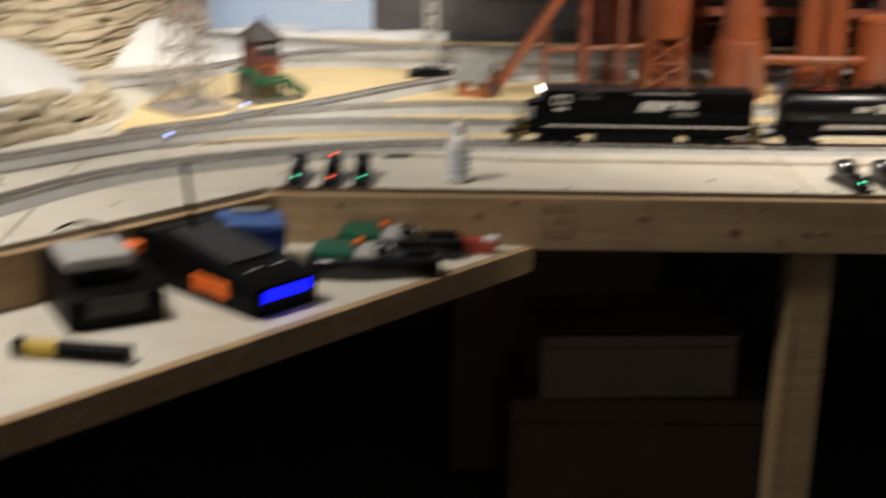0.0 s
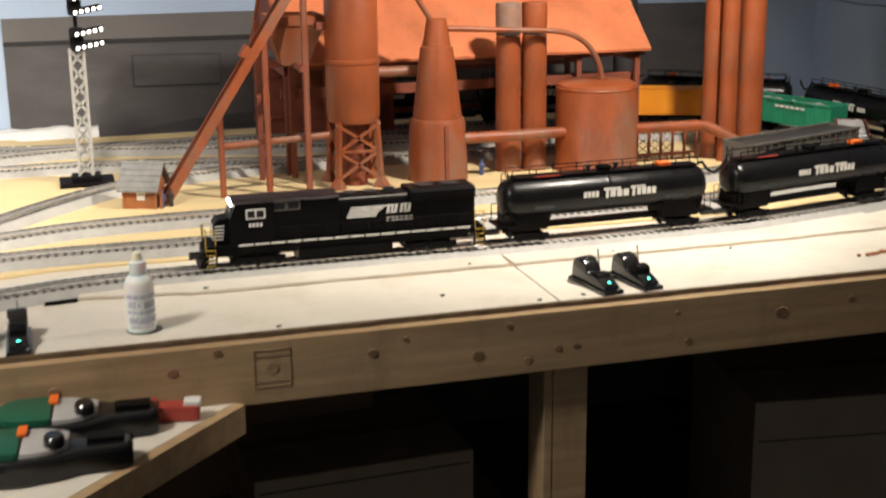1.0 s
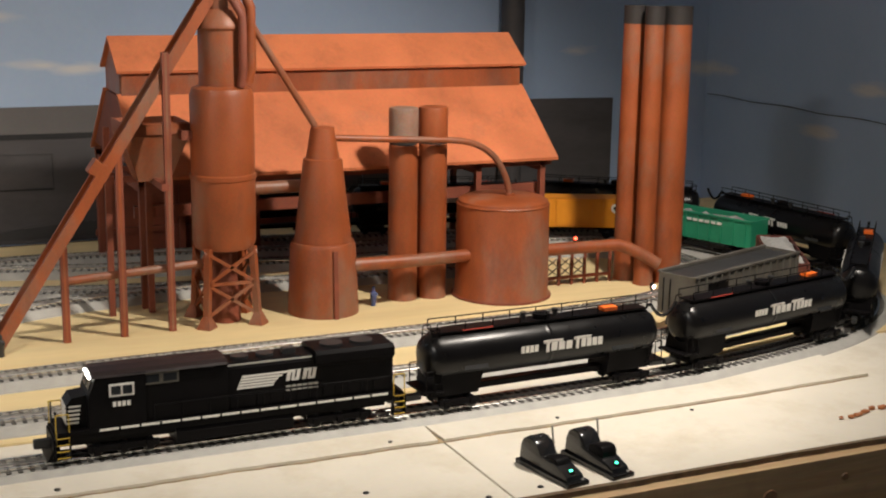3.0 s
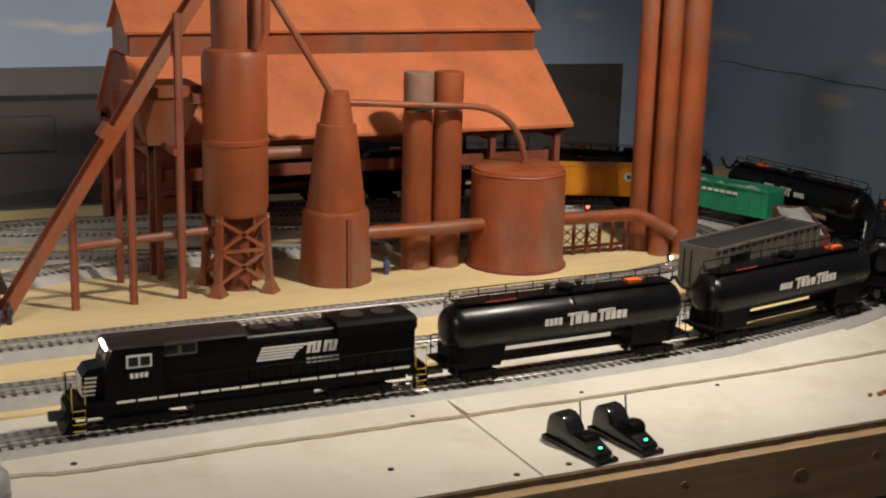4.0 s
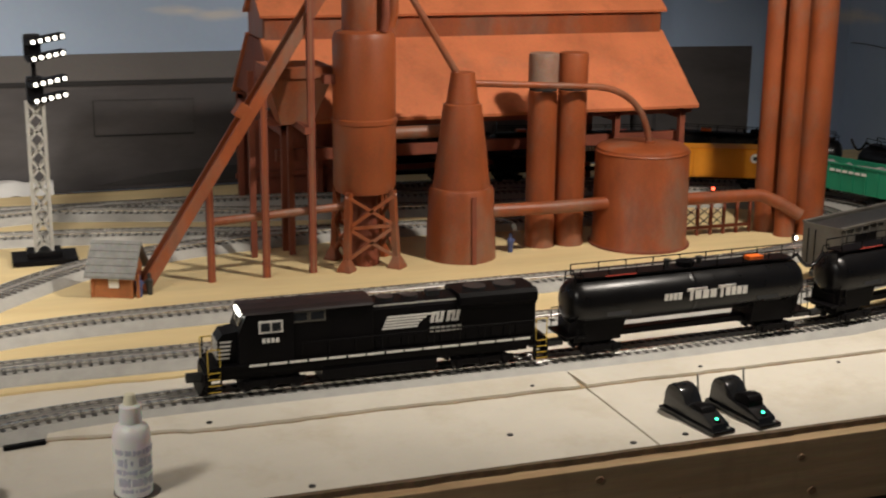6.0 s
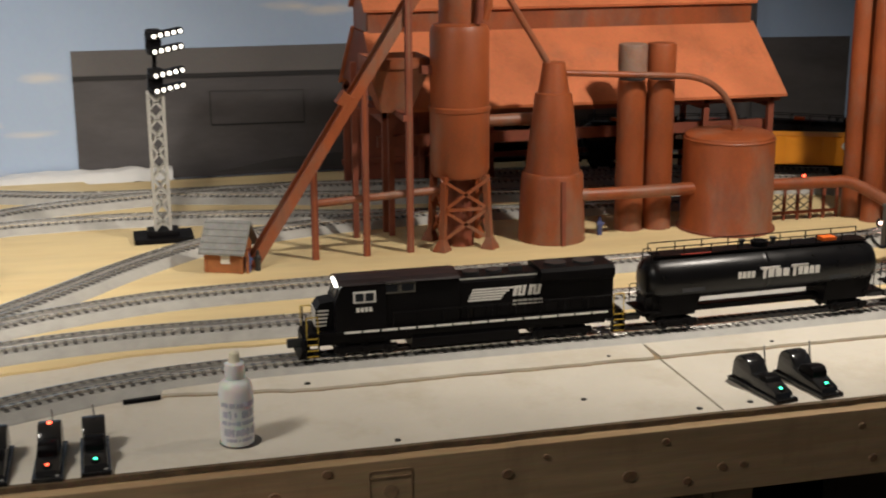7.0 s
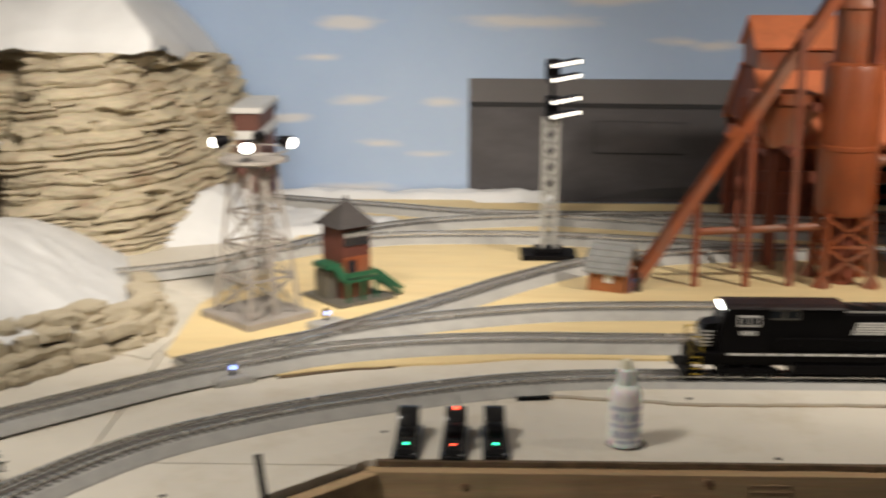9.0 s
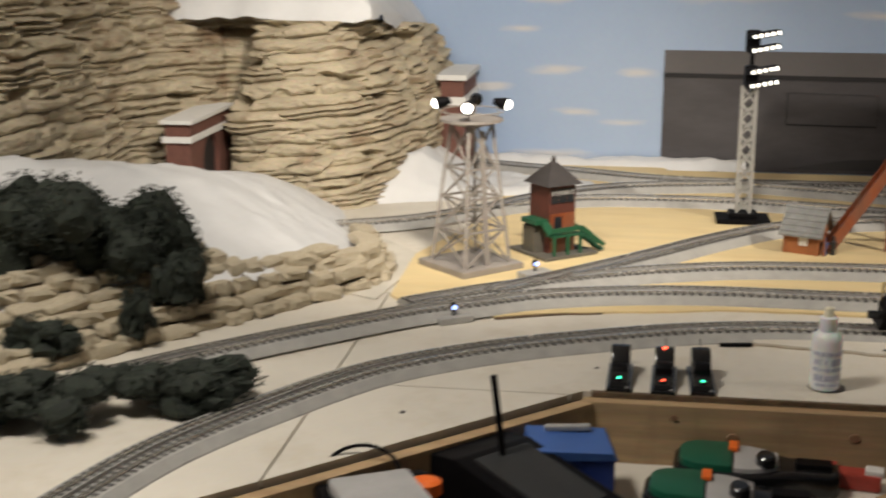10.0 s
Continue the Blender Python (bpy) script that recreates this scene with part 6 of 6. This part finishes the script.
tagged(part("slot_cover", box(B(), (-0.345, 0.262, T + 0.002), (0.075, 0.012, 0.004), 0.0, Matrix.Rotation(radians(6), 4, "Z")), SOOT_GAP), "short black strip at the end of the cream board", "strip")

# ---------- things on the corner shelf ----------


def power_supply(m, label, wide, deep, high, display):
    root = thing("power_supply", m, label, "power supply", "train power supplies")
    case = extrude_x(B(), [(0, 0), (-0.004, high * 0.55), (deep * 0.12, high * 0.66), (deep * 0.8, high), (deep, high * 0.9), (deep, 0)], 0, wide)
    bmesh.ops.bevel(case, geom=list(case.edges), offset=0.004, segments=2, profile=0.6, affect="EDGES")
    part("case", case, BLACK_MATT, root, smooth=True)
    part("lid", box(B(), (wide / 2, deep * 0.5, high * 0.86), (wide * 0.7, deep * 0.5, 0.006), 0.002, Matrix.Rotation(math.atan2(high * 0.34, deep * 0.68), 4, "X")), GUNMETAL, root)
    if display:
        part("display", box(B(), (wide * 0.5, -0.0035, high * 0.38), (wide * 0.72, 0.003, high * 0.2)), LED_BLUE, root, "glowing blue display")
        for x in (0.3, 0.7):
            part("highlight_trim", box(B(), (wide * x, deep * 0.14, high * 0.69), (wide * 0.22, 0.004, 0.003), 0.001), GREY_METAL, root)
        part("button", box(B(), (-0.002, deep * 0.33, high * 0.36), (0.006, 0.085, high * 0.3), 0.002), ORANGE_KNOB, root, "orange side lever")
    else:
        part("top_plate", box(B(), (wide * 0.42, deep * 0.45, high + 0.006), (wide * 0.7, deep * 0.6, 0.018), 0.006), DEVICE_GREY, root, "grey ribbed top plate")
        part("knob", turned(B(), [(0.02, 0), (0.019, 0.014), (0.012, 0.017)], 20, (wide * 0.88, deep * 0.62, high * 0.88)), ORANGE_KNOB, root, "orange knob")
        part("vent", box(B(), (wide * 0.5, -0.003, high * 0.4), (wide * 0.6, 0.004, high * 0.3), 0.001), GUNMETAL, root)
    return root


power_supply(pose(-0.522, -0.412, SHELF, 0, 0, 47), "big black power supply with a glowing blue display", 0.125, 0.29, 0.088, True)
power_supply(pose(-0.775, -0.475, SHELF, 0, 0, 28), "black power supply with a grey top and orange knob", 0.14, 0.17, 0.085, False)


def handheld(x, y, turn, label):
    """Wide head at -x with a green cover, grey middle with a dial, slim black grip at +x."""
    root = thing("throttle_remote", pose(x, y, SHELF, 0, 0, turn) @ Matrix.Diagonal((0.94, 1.25, 1.35, 1)), label, "remote", "green and black throttle remotes")
    half = [(-0.115, 0.018), (-0.108, 0.032), (-0.09, 0.041), (-0.03, 0.042), (0.015, 0.034), (0.045, 0.024), (0.1, 0.021), (0.113, 0.012)]
    shell = slab(B(), [*half, *[(a, -b) for a, b in half[::-1]]], 0.0, 0.026)
    bmesh.ops.bevel(shell, geom=[e for e in shell.edges if abs(e.verts[0].co.z - e.verts[1].co.z) < 1e-5], offset=0.006, segments=3, profile=0.6, affect="EDGES")
    part("shell", shell, BLACK, root, smooth=True)

    def cover(outline, high):
        bm = slab(B(), [*outline, *[(a, -b) for a, b in outline[::-1]]], 0.024, high)
        bmesh.ops.bevel(bm, geom=[e for e in bm.edges if min(v.co.z for v in e.verts) > high - 1e-4], offset=0.003, segments=2, profile=0.6, affect="EDGES")
        return bm
    part("green_cover", cover([(-0.107, 0.014), (-0.1, 0.026), (-0.085, 0.033), (-0.04, 0.035), (-0.034, 0.033)], 0.033), DEVICE_GREEN, root, "dark green cover", smooth=True)
    part("grey_cover", cover([(-0.032, 0.033), (-0.01, 0.033), (0.012, 0.027), (0.03, 0.018)], 0.031), DEVICE_GREY, root, "grey centre cover", smooth=True)
    part("orange_tab", box(B(), (-0.032, 0.02, 0.0335), (0.013, 0.022, 0.004), 0.001), ORANGE_KNOB, root, "bright orange tab")
    part("dial", turned(B(), [(0.014, 0.03), (0.0135, 0.038), (0.011, 0.0405)], 24, (0.012, -0.014, 0)), BLACK, root, "black dial", smooth=True)
    part("grip_ridge", box(B(), (0.078, 0, 0.028), (0.05, 0.02, 0.006), 0.002), BLACK_MATT, root)


handheld(-0.352, -0.18, -4, "green, grey and black train remote lying on the shelf")
handheld(-0.312, -0.078, -4, "green, grey and black train remote against the fascia")


def plastic_crate():
    root = thing("blue_box", pose(-0.555, -0.15, SHELF, 0, 0, 10), "blue plastic lidded box on the shelf", "box")
    part("body", box(B(), (0, 0, 0.035), (0.105, 0.085, 0.07), 0.004), BLUE_BOX, root)
    part("lid", extrude_y(B(), [(-0.056, 0.07), (-0.054, 0.084), (0.05, 0.079), (0.056, 0.07)], -0.045, 0.045), BLUE_PALE, root, "paler blue sloping lid")
    part("grip", box(B(), (0.0, 0.03, 0.086), (0.06, 0.012, 0.007), 0.002), GREY_METAL, root, "pale grip")


plastic_crate()
redbox = thing("red_tool", pose(-0.185, -0.058, SHELF, 0, 0, -10), "red plastic tool with a pale end on the shelf", "tool")
part("body", box(B(), (0, 0, 0.012), (0.075, 0.03, 0.022), 0.005), RED, redbox)
part("tip", box(B(), (0.028, 0.0, 0.024), (0.024, 0.022, 0.01), 0.003), WHITE, redbox, "pale plastic end")
part("grip", box(B(), (-0.03, 0.0, 0.025), (0.02, 0.026, 0.008), 0.003), RED, redbox)

glue = thing("glue_gun_stick", pose(-0.74, -0.56, SHELF, 0, 0, -6), "black marker with a yellow band lying on the shelf", "marker")
part("barrel", rod(B(), (-0.09, 0, 0.013), (0.075, -0.01, 0.013), 0.0125, seg=16), BLACK_MATT, glue, smooth=True)
part("band", rod(B(), (-0.07, -0.0012, 0.013), (-0.025, -0.004, 0.013), 0.0132, seg=16), YELLOW, glue, "yellow band", smooth=True)
antenna = thing("antenna", pose(-0.623, -0.235, SHELF), "thin black upright antenna rod on a round foot", "antenna")
part("rod", rod(B(), (0, 0, 0.004), (-0.025, 0.015, 0.188), 0.0042, seg=10), BLACK_MATT, antenna, smooth=True)
part("foot", turned(B(), [(0.018, 0), (0.018, 0.004), (0.008, 0.008)], 16), BLACK_MATT, antenna)
tagged(part("cable", pipe(B(), [Vector((-0.80, -0.30, SHELF + 0.075)) + Vector((0.05 * math.cos(a), 0.035 * math.sin(a), 0.03 * math.sin(a))) for a in (math.pi * k / 12 for k in range(13))], 0.0025, 8), BLACK_MATT, smooth=True), "looped black cable behind the power supply", "cable")

# ---------- cartons under the table ----------


def carton(x, y, z, size, mat, turn, label):
    root = thing("carton", pose(x, y, z, 0, 0, turn), label, "carton", "cartons under the table")
    part("body", box(B(), (0, 0, size[2] / 2), size, 0.003), mat, root)
    part("tape", box(B(), (0, 0, size[2] + 0.0006), (size[0] * 0.98, 0.05, 0.0012)), CARD, root, "brown packing tape")
    part("flap_line", box(B(), (0, -size[1] / 2 - 0.0005, size[2] * 0.82), (size[0] * 0.96, 0.001, 0.003)), SOOT_GAP, root)


carton(0.215, 0.72, 0.32, (0.45, 0.35, 0.15), CARD_PALE, 3, "pale flat carton stacked under the table")
carton(0.235, 0.74, 0.0, (0.6, 0.42, 0.32), CARD, 0, "large brown carton on the basement floor")
carton(1.35, 0.7, 0.0, (0.5, 0.4, 0.5), CARD_PALE, -8, "pale printed carton on the basement floor")
carton(0.05, 1.0, 0.0, (0.5, 0.35, 0.68), CARD, 4, "tall brown carton in deep shade under the table")
